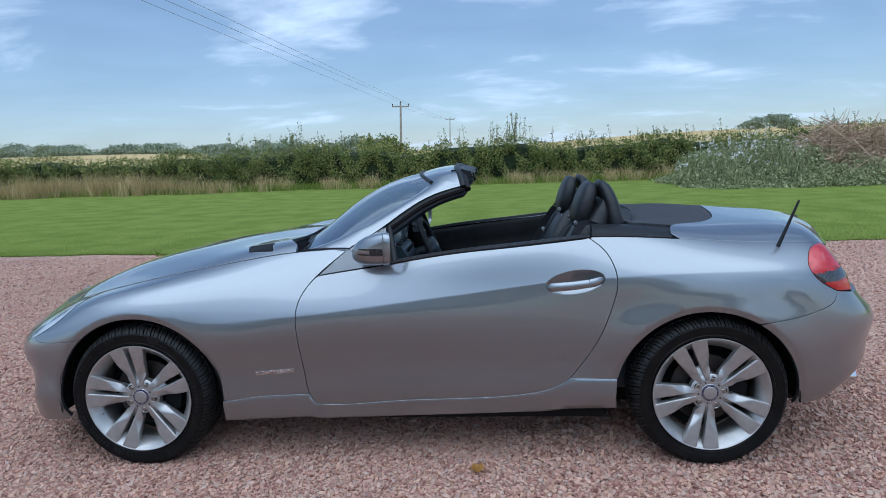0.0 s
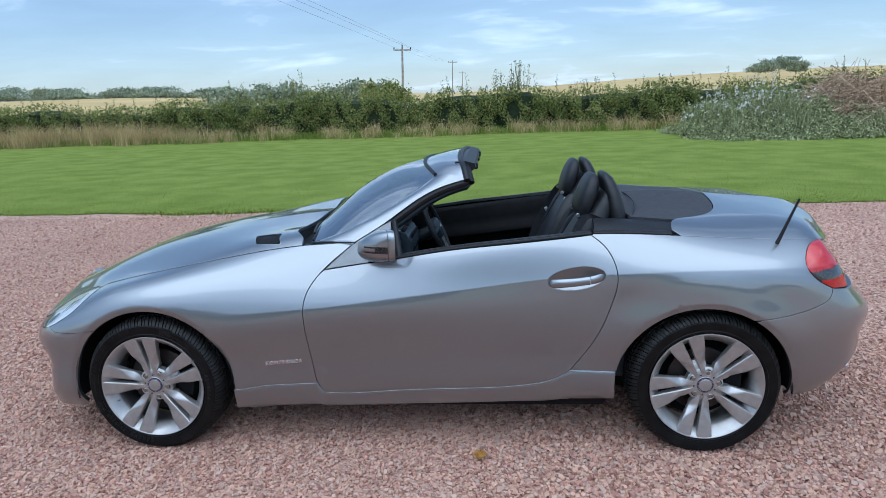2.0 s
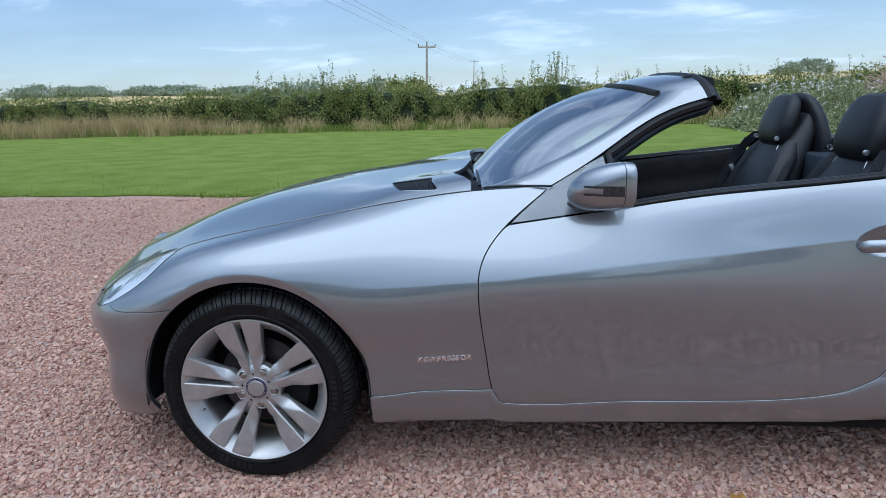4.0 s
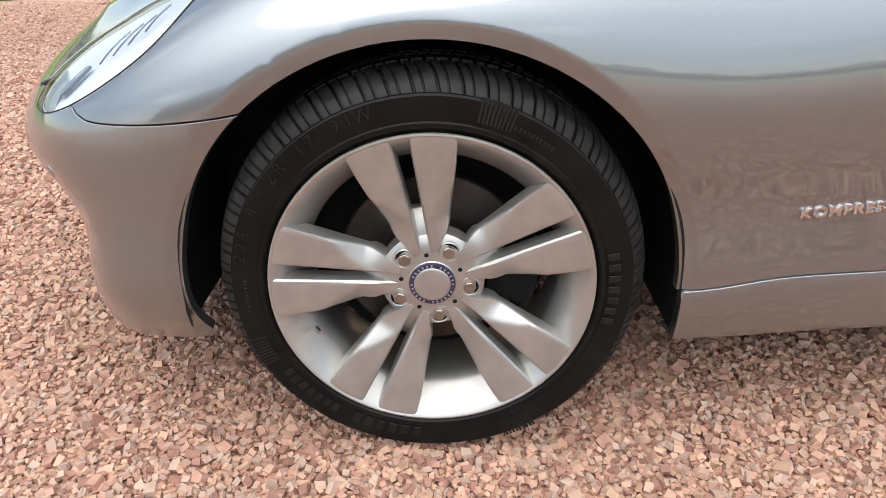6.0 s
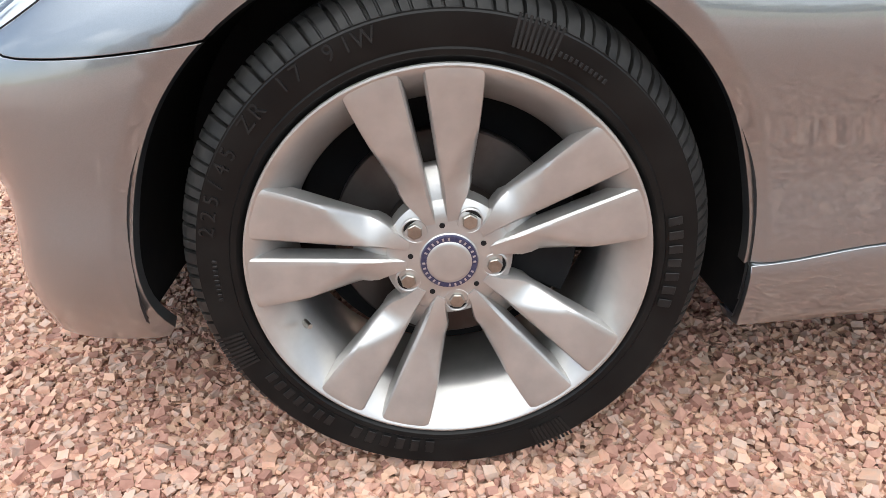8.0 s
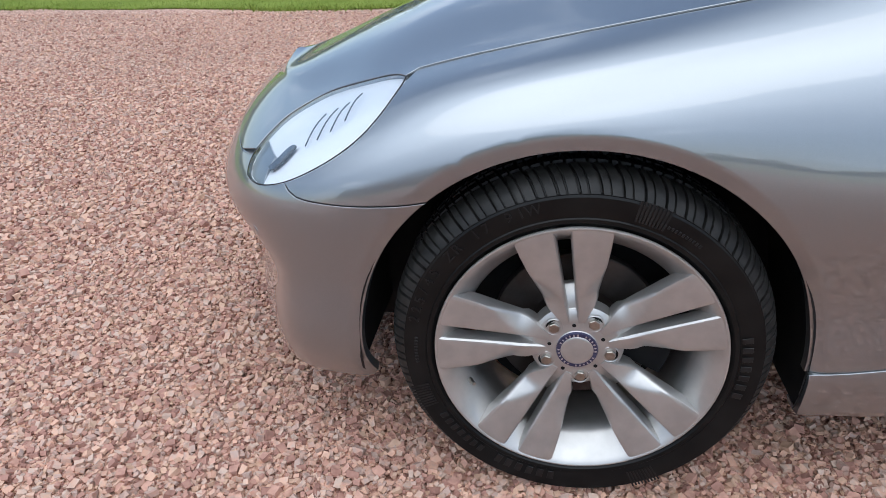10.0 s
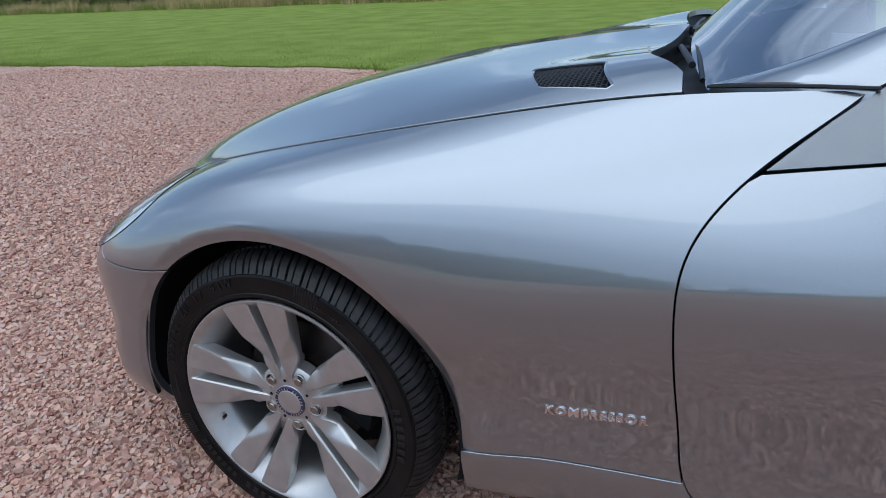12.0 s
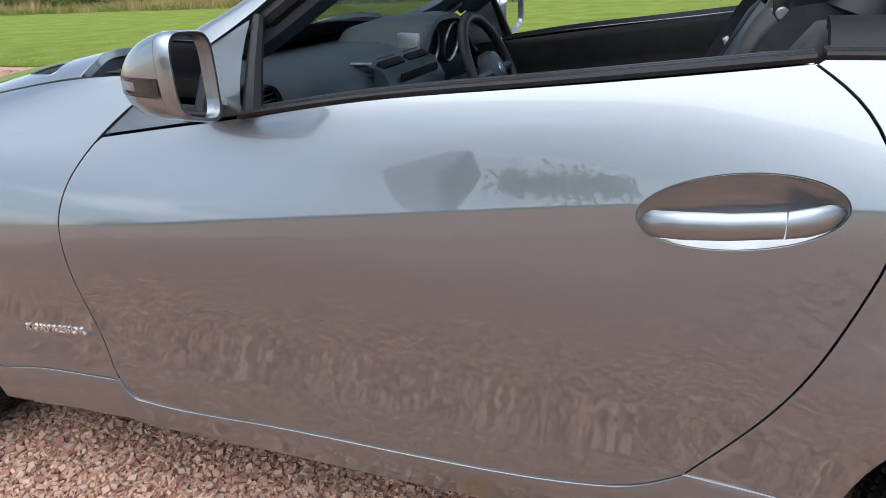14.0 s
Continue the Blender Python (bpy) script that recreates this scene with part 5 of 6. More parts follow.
big.inputs["Scale"].default_value, big.inputs["Detail"].default_value = 0.35, 5
tcn = bn.nodes.new("ShaderNodeTexCoord")
bn.links.new(tcn.outputs["Object"], big.inputs["Vector"])
mul = bn.nodes.new("ShaderNodeMix"); mul.data_type, mul.blend_type = "RGBA", "MULTIPLY"
mr = bn.nodes.new("ShaderNodeMapRange")
mr.inputs["From Min"].default_value, mr.inputs["From Max"].default_value = 0.3, 0.7
mr.inputs["To Min"].default_value, mr.inputs["To Max"].default_value = 0.95, 1.25
bn.links.new(big.outputs["Fac"], mr.inputs["Value"])
mul.inputs["Factor"].default_value = 1.0
cells = bn.nodes.new("ShaderNodeTexVoronoi")  # chips too far off to be built one by one
cells.inputs["Scale"].default_value, cells.inputs["Randomness"].default_value = 62, 1.0
bn.links.new(tcn.outputs["Object"], cells.inputs["Vector"])
tone = bn.nodes.new("ShaderNodeSeparateColor")
bn.links.new(cells.outputs["Color"], tone.inputs[0])
chip = bn.nodes.new("ShaderNodeValToRGB")
for pos, c in ((0.25, (0.40, 0.215, 0.155)), (0.5, (0.56, 0.33, 0.24)), (0.75, (0.50, 0.34, 0.265))):
    chip.color_ramp.elements.new(pos).color = (*c, 1)
chip.color_ramp.elements[0].color, chip.color_ramp.elements[-1].color = (0.20, 0.10, 0.075, 1), (0.72, 0.48, 0.355, 1)
bn.links.new(tone.outputs[0], chip.inputs[0])
col = chip.outputs[0]
rise = bn.nodes.new("ShaderNodeBump")
rise.inputs["Strength"].default_value, rise.inputs["Distance"].default_value, rise.invert = 1.0, 0.020, True
bn.links.new(cells.outputs["Distance"], rise.inputs["Height"])
bn.links.new(rise.outputs[0], bn.nodes["Principled BSDF"].inputs["Normal"])
bn.links.new(col, mul.inputs["A"]); bn.links.new(mr.outputs[0], mul.inputs["B"])
bn.links.new(mul.outputs["Result"], bn.nodes["Principled BSDF"].inputs["Base Color"])


def edge_y(x):
    """The wavering border between gravel and lawn."""
    x = np.asarray(x, float)
    return 6.62 - .02 * x + .10 * np.sin(x * .9 + .4) + .05 * np.sin(x * 2.7) + .025 * np.sin(x * 7.1 + 1)


def strip_sheet(name, xs, low, high, n, z, mat, label, category):
    rows = [[(x, float(a + (b - a) * k / n), z) for x, a, b in zip(xs, low, high)] for k in range(n + 1)]
    m = len(xs)
    faces = [(j * m + k, j * m + k + 1, (j + 1) * m + k + 1, (j + 1) * m + k) for j in range(n) for k in range(m - 1)]
    return tagged(put(name, mesh_of(name, [p for r in rows for p in r], faces, True), mat), label, category, kind="structure")


PASTURE = material("dry_pasture", (0.32, 0.30, 0.19), 1.0, 0, (0.44, 0.41, 0.27), 0.6, 8, spec=0.05, bump=0.03, bump_scale=20)
xs = np.linspace(-60, 60, 481)
drive = strip_sheet("gravel_drive", xs, np.full(481, -9.0), edge_y(xs) + .05, 6, 0.0, BED, "reddish-pink gravel drive in front of a lawn", "driveway")
lawn = strip_sheet("lawn", xs, edge_y(xs), np.full(481, 26.5), 20, 0.012, LAWN, "mown green lawn with faint stripes", "lawn")
strip_sheet("lawn_behind", xs[::8], np.full(61, -80.0), np.full(61, -9.0), 4, 0.012, PASTURE, "pale dry grass behind the drive", "grass")


def fast_mesh(name, verts, faces, mat, smooth=False):
    """A large mesh from arrays; faces all of one size."""
    verts, faces = np.asarray(verts, np.float32), np.asarray(faces, np.int32)
    me = bpy.data.meshes.new(name)
    me.vertices.add(len(verts)); me.vertices.foreach_set("co", verts.ravel())
    k = faces.shape[1]
    me.loops.add(faces.size); me.loops.foreach_set("vertex_index", faces.ravel())
    me.polygons.add(len(faces))
    me.polygons.foreach_set("loop_start", np.arange(0, faces.size, k, dtype=np.int32))
    me.update(calc_edges=True)
    me.validate()
    if smooth:
        me.shade_smooth()
    else:
        me.shade_flat()
    me.materials.append(mat)
    return me


rng = np.random.default_rng(7)
CUBE = np.array([[-1, -1, -1], [1, -1, -1], [1, 1, -1], [-1, 1, -1], [-1, -1, 1], [1, -1, 1], [1, 1, 1], [-1, 1, 1]], float)
CUBE_F = np.array([[0, 2, 1], [0, 3, 2], [4, 5, 6], [4, 6, 7], [0, 1, 5], [0, 5, 4], [1, 2, 6], [1, 6, 5], [2, 3, 7], [2, 7, 6], [3, 0, 4], [3, 4, 7]])


def chips(x, y, size, lift):
    """Angular stone chips lying about at the given places."""
    n = len(x)
    dims = size[:, None] * rng.uniform([.80, .62, .48], [1.15, .98, .80], (n, 3)) / 2
    v = CUBE[None] * dims[:, None] * rng.uniform(.72, 1.12, (n, 8, 1)) * rng.uniform(.74, 1.06, (n, 8, 3))
    a, b, c = rng.uniform(0, 2 * np.pi, n), rng.normal(0, .38, n), rng.normal(0, .38, n)
    ca, sa, cb, sb, cc, sc = np.cos(a), np.sin(a), np.cos(b), np.sin(b), np.cos(c), np.sin(c)
    vy = v[..., 1] * cb[:, None] - v[..., 2] * sb[:, None]
    vz = v[..., 1] * sb[:, None] + v[..., 2] * cb[:, None]
    vx = v[..., 0] * cc[:, None] + vz * sc[:, None]
    vz = -v[..., 0] * sc[:, None] + vz * cc[:, None]
    X = vx * ca[:, None] - vy * sa[:, None] + x[:, None]
    Y = vx * sa[:, None] + vy * ca[:, None] + y[:, None]
    Z = vz + (dims[:, 2] * .65 + lift)[:, None]
    faces = (CUBE_F[None] + (np.arange(n) * 8)[:, None, None]).reshape(-1, 3)
    return np.stack([X, Y, Z], -1).reshape(-1, 3), faces


def scatter(x0, x1, y0, y1, pitch):
    X, Y = np.meshgrid(np.arange(x0, x1, pitch), np.arange(y0, y1, pitch))
    return X.ravel() + rng.uniform(-.6, .6, X.size) * pitch, Y.ravel() + rng.uniform(-.6, .6, X.size) * pitch


PATCH = (.120, -.140, -.035)  # the stones beside the front wheel lie one by one
sets = []
for x0, x1, y0, y1, pitch, grow in ((-1.5, 1.6, -.75, .9, .0092, .90), (1.6, 3.7, -.75, .9, .0125, 1.12), (-1.9, 3.7, -1.55, -.75, .0145, 1.15), (-3.6, -1.5, -.75, 2.6, .0155, 1.15), (-1.5, -.6, .9, 2.6, .0155, 1.15),
                                    (-1.9, 4.5, -4.2, -1.55, .034, 1.2), (-9.0, -3.6, -.5, 6.4, .045, 1.3), (-3.6, -.6, 2.6, 6.4, .034, 1.2), (3.7, 7.0, -.5, 6.4, .050, 1.3), (-.6, 3.7, 2.6, 6.3, .06, 1.3)):
    x, y = scatter(x0, x1, y0, y1, pitch)
    size = np.clip(rng.lognormal(np.log(.0132), .30, len(x)), .008, .027) * grow
    lift = rng.uniform(-.005, .006, len(x)) * (1 if pitch < .02 else .3)
    spot = (abs(x) < PATCH[0]) & (y > PATCH[1]) & (y < PATCH[2])
    x, y, size, lift = x[~spot], y[~spot], size[~spot], lift[~spot]
    sets.append(chips(x, y, size, lift))
# the close-set chips thin out towards the rest of the drive
DENSE = ((-1.5, 3.7, -.75, .9), (-1.9, 3.7, -1.55, -.75), (-3.6, -1.5, -.75, 2.6), (-1.5, -.6, .9, 2.6))
x, y = scatter(-4.5, 4.6, -2.45, 3.5, .0165)
away = np.min([np.hypot(np.maximum(np.maximum(x0 - x, x - x1), 0), np.maximum(np.maximum(y0 - y, y - y1), 0)) for x0, x1, y0, y1 in DENSE], axis=0)
keep = (away > 0) & (rng.uniform(0, 1, len(x)) < np.clip(1 - away / .9, 0, 1) ** 1.6)
x, y = x[keep], y[keep]
sets.append(chips(x, y, np.clip(rng.lognormal(np.log(.0132), .30, len(x)), .008, .027) * 1.15, rng.uniform(-.004, .005, len(x))))
off, V, F = 0, [], []
for v, f in sets:
    V.append(v); F.append(f + off); off += len(v)
tagged(put("gravel", fast_mesh("gravel", np.concatenate(V), np.concatenate(F), STONES), None), "loose angular chips of pink, grey and buff gravel", "gravel", kind="stuff")

# a dry leaf lying on the stones
LEAF = material("dry_leaf", (0.45, 0.22, 0.05), 0.7, 0, (0.55, 0.33, 0.08), 60)
b = grid_patch([[(1.47 + u * .030 * (1 - .5 * abs(v)), -.075 + v * .034 * 1.0, .024 + .010 * u * u + .006 * v * v) for u in np.linspace(-1, 1, 7)] for v in np.linspace(-1, 1, 7)], .0008)
tagged(part("leaf", b, LEAF, None), "curled yellow-brown dry leaf on the gravel", "leaf")


def quads(centres, along_v, across_v):
    """Diamond leaves: four corners round each centre."""
    v = np.stack([centres - along_v, centres + across_v, centres + along_v, centres - across_v], 1).reshape(-1, 3)
    f = np.arange(len(v)).reshape(-1, 4)
    return v, f


def unit(n):
    v = rng.normal(size=(n, 3))
    return v / np.linalg.norm(v, axis=1)[:, None]


def leaves(name, centres, size, mat, flat_bias=0.0):
    n = len(centres)
    a = unit(n) * np.array([1, 1, 1 - flat_bias])
    b = np.cross(a, unit(n))
    b /= np.linalg.norm(b, axis=1)[:, None] + 1e-9
    s = (size * rng.uniform(.6, 1.3, n))[:, None]
    v, f = quads(centres, a * s, b * s * .55)
    return fast_mesh(name, v, f, mat)


def blades(x, y, z0, height, width, lean, mat, name):
    """Grass blades, each a bent strip of two pieces."""
    n = len(x)
    t = rng.uniform(0, 2 * np.pi, n)
    d = np.stack([np.cos(t), np.sin(t)], -1)
    l = rng.normal(0, lean, (n, 2)) * height[:, None]
    base = np.stack([x, y, np.full(n, z0)], -1)
    w = width[:, None] * np.c_[d, np.zeros(n)]
    mid = base + np.c_[l * .35, height * .6]
    tip = base + np.c_[l, height]
    v = np.stack([base - w, base + w, mid + w * .7, mid - w * .7, tip], 1).reshape(-1, 3)
    k = np.arange(n)[:, None] * 5
    f = np.concatenate([k + [0, 1, 2], k + [0, 2, 3], k + [3, 2, 4]])
    return fast_mesh(name, v, f, mat)


GRASS = material("grass_blades", (0.130, 0.182, 0.032), 1.0, 0, (0.230, 0.280, 0.060), 1.1, 8, spec=0.05, island=True, low=0.1, high=0.9)
n = 90000
x = rng.uniform(-16, 16, n)
y = edge_y(x) + np.abs(rng.normal(0, 1, n)) ** 1.7 * 1.9 - .03
g = blades(x, y, 0, rng.uniform(.012, .040, n) * (1 + .02 * (y - 6.6)), rng.uniform(.002, .004, n) * (1 + .06 * (y - 6.6)), .5, GRASS, "grass")
tagged(put("grass", g, None), "short mown grass along the gravel's edge", "grass", kind="stuff")
# ragged weeds where the lawn meets the stones
n = 5200
x = rng.uniform(-14, 10, n)
y = edge_y(x) + rng.normal(-.03, .07, n)
keep = np.sin(x * 1.7) + np.sin(x * .61 + 2) + rng.normal(0, .5, n) > .1
g = blades(x[keep], y[keep], 0, rng.uniform(.03, .085, keep.sum()), rng.uniform(.003, .006, keep.sum()), .7, GRASS, "edge_weeds")
tagged(put("edge_weeds", g, None), "low weeds straggling over the gravel's edge", "weeds", kind="stuff")

# ---- hedge and rough growth ----
HEDGE_LEAF = material("hedge_leaves", (0.070, 0.105, 0.024), 0.8, 0, (0.36, 0.36, 0.125), 0.5, 6, spec=0.25, island=True, low=0.1, high=0.95,
                      extra=[(0.35, (0.135, 0.180, 0.045)), (0.6, (0.235, 0.270, 0.075)), (0.78, (0.315, 0.265, 0.085))])
# near-black green that puts the shade between the leaves into the colour
SHADE_CORE = material("hedge_core", (0.012, 0.022, 0.007), 0.95, 0, (0.03, 0.045, 0.012), 5, 8, bump=0.05, bump_scale=9)
STRAW = material("dry_grass", (0.34, 0.235, 0.10), 0.85, 0, (0.66, 0.52, 0.26), 0.8, 6, island=True, low=0.1, high=0.9)
TWIG = material("dead_twigs", (0.30, 0.20, 0.125), 0.85, 0, (0.70, 0.54, 0.38), 3, 6, island=True, low=0.1, high=0.9)
WEED = material("weed_leaves", (0.12, 0.150, 0.055), 0.9, 0, (0.42, 0.43, 0.22), 1.0, 6, island=True, low=0.1, high=0.9)
DOWN = material("thistle_down", (0.55, 0.54, 0.48), 0.9, 0, (0.78, 0.76, 0.70), 5)
BARK = material("bark", (0.09, 0.07, 0.055), 0.9, 0, (0.17, 0.14, 0.11), 9, 8, bump=0.02, bump_scale=30)


def hedge_top(x):
    return 1.62 + .14 * np.sin(x * .33 + 1) + .10 * np.sin(x * .93) + .07 * np.sin(x * 2.1 + 2) + .35 * np.exp(-((x + 7) / 3.2) ** 2) + .30 * np.clip((x - 5) / 6, 0, 1) - .18 * np.exp(-((x + 16) / 4) ** 2)


def hedge_face(x, z):
    return 25.2 + .25 * np.sin(x * .7) + .15 * np.sin(x * 1.9 + z * 2) - .0 * z


hedge = tagged(new("hedge"), "long dark-green field hedge with straggling shoots", "hedge")
hx = np.linspace(-45, 45, 140)
# added inner sheet, coloured as the shade deep in the hedge
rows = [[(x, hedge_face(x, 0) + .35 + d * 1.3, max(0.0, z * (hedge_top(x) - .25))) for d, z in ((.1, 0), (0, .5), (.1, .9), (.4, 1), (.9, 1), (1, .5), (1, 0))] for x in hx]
part("hedge_core", grid_patch(rows), SHADE_CORE, hedge)
n = 230000
x = rng.uniform(-42, 42, n)
zf = rng.uniform(.02, 1.0, n) ** .85
top = hedge_top(x) + .10 * np.sin(x * 5.3 + 1) * np.sin(x * 3.1) + .07 * np.sin(x * 13.7)
z = zf * top + rng.normal(0, .06, n)
waves = [(rng.uniform(1.2, 9), rng.uniform(1.5, 9), rng.uniform(0, 6.3)) for _ in range(9)]
clump = sum(np.sin(x * a + z * b * rng.choice([-1, 1]) + c) for a, b, c in waves) / 3
y = hedge_face(x, z) + np.abs(rng.normal(0, .22, n)) - .16 * clump + np.where(zf > .9, rng.uniform(0, 1.3, n), 0)
keep = clump + rng.normal(0, .55, n) > -.75
put("hedge_leaves", leaves("hedge_leaves", np.stack([x, y, z], -1)[keep], .043, HEDGE_LEAF), None, hedge)
# shoots standing above the hedge
sx = np.concatenate([rng.uniform(-42, 42, 420), rng.normal(-8.6, .5, 10), rng.normal(-7, .35, 10), rng.normal(2.5, .3, 14), rng.normal(-10.6, .5, 8), rng.normal(1.8, .15, 5), rng.normal(5.2, .5, 8), rng.normal(-5.6, .4, 6)])
tall = np.concatenate([.08 + .6 * rng.uniform(0, 1, 420) ** 2.2, rng.uniform(.3, .8, 10), rng.uniform(.4, 1.05, 10), rng.uniform(.4, 1.05, 14), rng.uniform(.2, .5, 8), rng.uniform(.4, .8, 5), rng.uniform(.2, .5, 8), rng.uniform(.2, .6, 6)])
cs, bl = [], []
for x0, h in zip(sx, tall):
    y0, z0 = hedge_face(x0, 1.5) + rng.uniform(.1, .8), float(hedge_top(x0)) - .2
    lean = rng.normal(0, .16, 2)
    m = int(8 + h * 34)
    f = rng.uniform(.15, 1, m)
    cs.append(np.stack([x0 + lean[0] * f * h + rng.normal(0, .03 + .03 * (1 - f), m), y0 + lean[1] * f * h + rng.normal(0, .04, m), z0 + (h + .2) * f], -1))
    bl.append((x0, y0, z0, h + .2, lean))
put("shoot_leaves", leaves("shoot_leaves", np.concatenate(cs), .034, HEDGE_LEAF), None, hedge)
sv, sf = [], []
for k, (x0, y0, z0, h, lean) in enumerate(bl):
    for w in (0, 1):
        o = np.array([.007, 0, 0]) if w == 0 else np.array([0, .007, 0])
        a, b = np.array([x0, y0, z0]), np.array([x0 + lean[0] * h, y0 + lean[1] * h, z0 + h])
        i = len(sv)
        sv += [a - o, a + o, b + o * .4, b - o * .4]
        sf.append((i, i + 1, i + 2, i + 3))
tagged(put("shoot_stem", fast_mesh("shoot_stem", np.array(sv), np.array(sf), BARK), None, hedge), kind="stuff")

# dry grass along the foot
tufts = 900
tx = rng.uniform(-42, 9.5, tufts)
want = .35 + .9 * np.exp(-((tx + 17) / 5.5) ** 2) + .35 * np.sin(tx * .8) * np.sin(tx * 2.3 + 1) + .25 * np.sin(tx * 5.1)
tx = tx[want > rng.uniform(0, 1, tufts)]
ty = hedge_face(tx, 0) - .1 - np.abs(rng.normal(0, .40, len(tx)))
th = np.clip(rng.normal(.36, .15, len(tx)) + .38 * np.exp(-((tx + 17) / 6) ** 2), .12, 1.05)
each = 70
x = np.repeat(tx, each) + rng.normal(0, .14, len(tx) * each)
y = np.repeat(ty, each) + rng.normal(0, .10, len(tx) * each)
h = np.repeat(th, each) * rng.uniform(.45, 1.25, len(x))
dg = tagged(put("dry_grass", blades(x, y, 0, h, rng.uniform(.004, .010, len(x)), .42, STRAW, "dry_grass"), None), "tall bleached grass along the hedge foot", "dry grass", kind="stuff")
n = 16000
x = rng.uniform(-42, 9.5, n)
y = hedge_face(x, 0) - .1 - np.abs(rng.normal(0, .5, n))
tagged(put("rough_grass", blades(x, y, 0, rng.uniform(.1, .4, n), rng.uniform(.006, .012, n), .4, GRASS, "rough_grass"), None), "uncut green grass under the hedge", "grass", kind="stuff")

# weed bank with seeding thistles, and the heap of cut branches beside it
def bank_height(x, y):
    rough = .16 * np.sin(x * 3.1 + y) + .12 * np.sin(x * 7.3 + 2 * y) + .10 * np.sin(y * 5 - x * 2)
    return np.clip((1 + rough) * (1.15 * np.exp(-((x - 10.0) / 2.3) ** 4) * np.exp(-((y - 20.3) / 1.9) ** 2) + .55 * np.exp(-((x - 13.6) / 3.2) ** 4) * np.exp(-((y - 18.4) / 1.3) ** 2)), 0, 2)


bank = tagged(new("weed_bank"), "bank of grey-green weeds with white seed heads at the lawn's end", "weeds")
gx, gy = np.meshgrid(np.linspace(7.2, 19, 60), np.linspace(17, 24, 30))
# sheet under the weeds, its dark colour stands in for their shade
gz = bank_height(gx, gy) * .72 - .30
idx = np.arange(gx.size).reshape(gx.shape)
put("bank_core", mesh_of("bank_core", np.stack([gx, gy, gz], -1).reshape(-1, 3), np.stack([idx[:-1, :-1], idx[:-1, 1:], idx[1:, 1:], idx[1:, :-1]], -1).reshape(-1, 4), True), SHADE_CORE, bank)
plants = 1500
px_, py_ = rng.uniform(7.6, 18.5, plants), rng.uniform(17, 22.6, plants)
ph = bank_height(px_, py_) * rng.uniform(.62, 1.30, plants)
grown = ph > .10
px_, py_, ph = px_[grown], py_[grown], ph[grown]
each = 85
f = rng.uniform(.12, 1.0, len(ph) * each)
wide = np.repeat(.05 + .16 * rng.uniform(.5, 1.2, len(ph)), each) * (1.15 - .75 * f)
lx = np.repeat(px_, each) + rng.normal(0, 1, len(f)) * wide
ly = np.repeat(py_, each) + rng.normal(0, 1, len(f)) * wide
put("weed_leaves", leaves("weed_leaves", np.stack([lx, ly, np.maximum(.02, np.repeat(ph, each) * f)], -1), .040, WEED), None, bank)
n = 9000
x, y = rng.uniform(8.0, 14.5, n), rng.uniform(17.8, 22.5, n)
bh = bank_height(x, y)
keep = bh > .3
put("weed_stem", blades(x[keep], y[keep], 0, bh[keep] * rng.uniform(.9, 1.35, keep.sum()), rng.uniform(.006, .012, keep.sum()), .16, WEED, "weed_stem"), None, bank)
n = 330
x = np.clip(np.where(rng.uniform(0, 1, n) < .6, rng.normal(9.6, 1.1, n), rng.normal(12.2, .7, n)), 7.8, 13.8)
y = rng.normal(20.3, .7, n)
bh = bank_height(x, y)
keep = bh > .45
c = np.repeat(np.stack([x, y - .1, bh * rng.uniform(.80, 1.25, n) + .10], -1)[keep], 7, 0)
c += rng.normal(0, .026, c.shape)
put("thistle_down", leaves("thistle_down", c, .030, DOWN), None, bank)

heap = tagged(new("brush_heap"), "heap of cut brown branches behind the weeds", "brush heap")


def heap_top(x, y):
    return 1.75 * (1 + .12 * np.sin(x * 2.2) + .08 * np.sin(x * 5.1 + y)) * np.exp(-((x - 14.1) / 3.1) ** 4) * np.exp(-((y - 19.9) / 1.7) ** 2)


sv, sf = [], []
for k in range(3600):
    c = np.array([rng.normal(13.4, 1.7), rng.normal(19.9, .9), 0])
    top = heap_top(c[0], c[1])
    c[2] = top * rng.uniform(.25, 1.02)
    d = unit(1)[0] * np.array([1, .7, .45])
    d *= rng.uniform(.2, .75) / np.linalg.norm(d)
    side_v = np.cross(d, [0.1, .2, 1]); side_v *= rng.uniform(.005, .019) / (np.linalg.norm(side_v) + 1e-9)
    up_v = np.cross(side_v, d); up_v *= np.linalg.norm(side_v) / (np.linalg.norm(up_v) + 1e-9)
    for o in (side_v, up_v):
        i = len(sv)
        sv += [c - d - o, c - d + o, c + d + o * .5, c + d - o * .5]
        sf.append((i, i + 1, i + 2, i + 3))
sv = np.array(sv); sv[:, 2] = np.maximum(sv[:, 2], 0.0)
put("brushwood", fast_mesh("brushwood", sv, np.array(sf), TWIG), None, heap)
n = 9000
x, y = rng.normal(13.4, 1.7, n), rng.normal(20.0, .8, n)
top = heap_top(x, y)
put("withered_leaves", leaves("withered_leaves", np.stack([x, y, top * rng.uniform(.2, 1.0, n)], -1), .05, TWIG), None, heap)


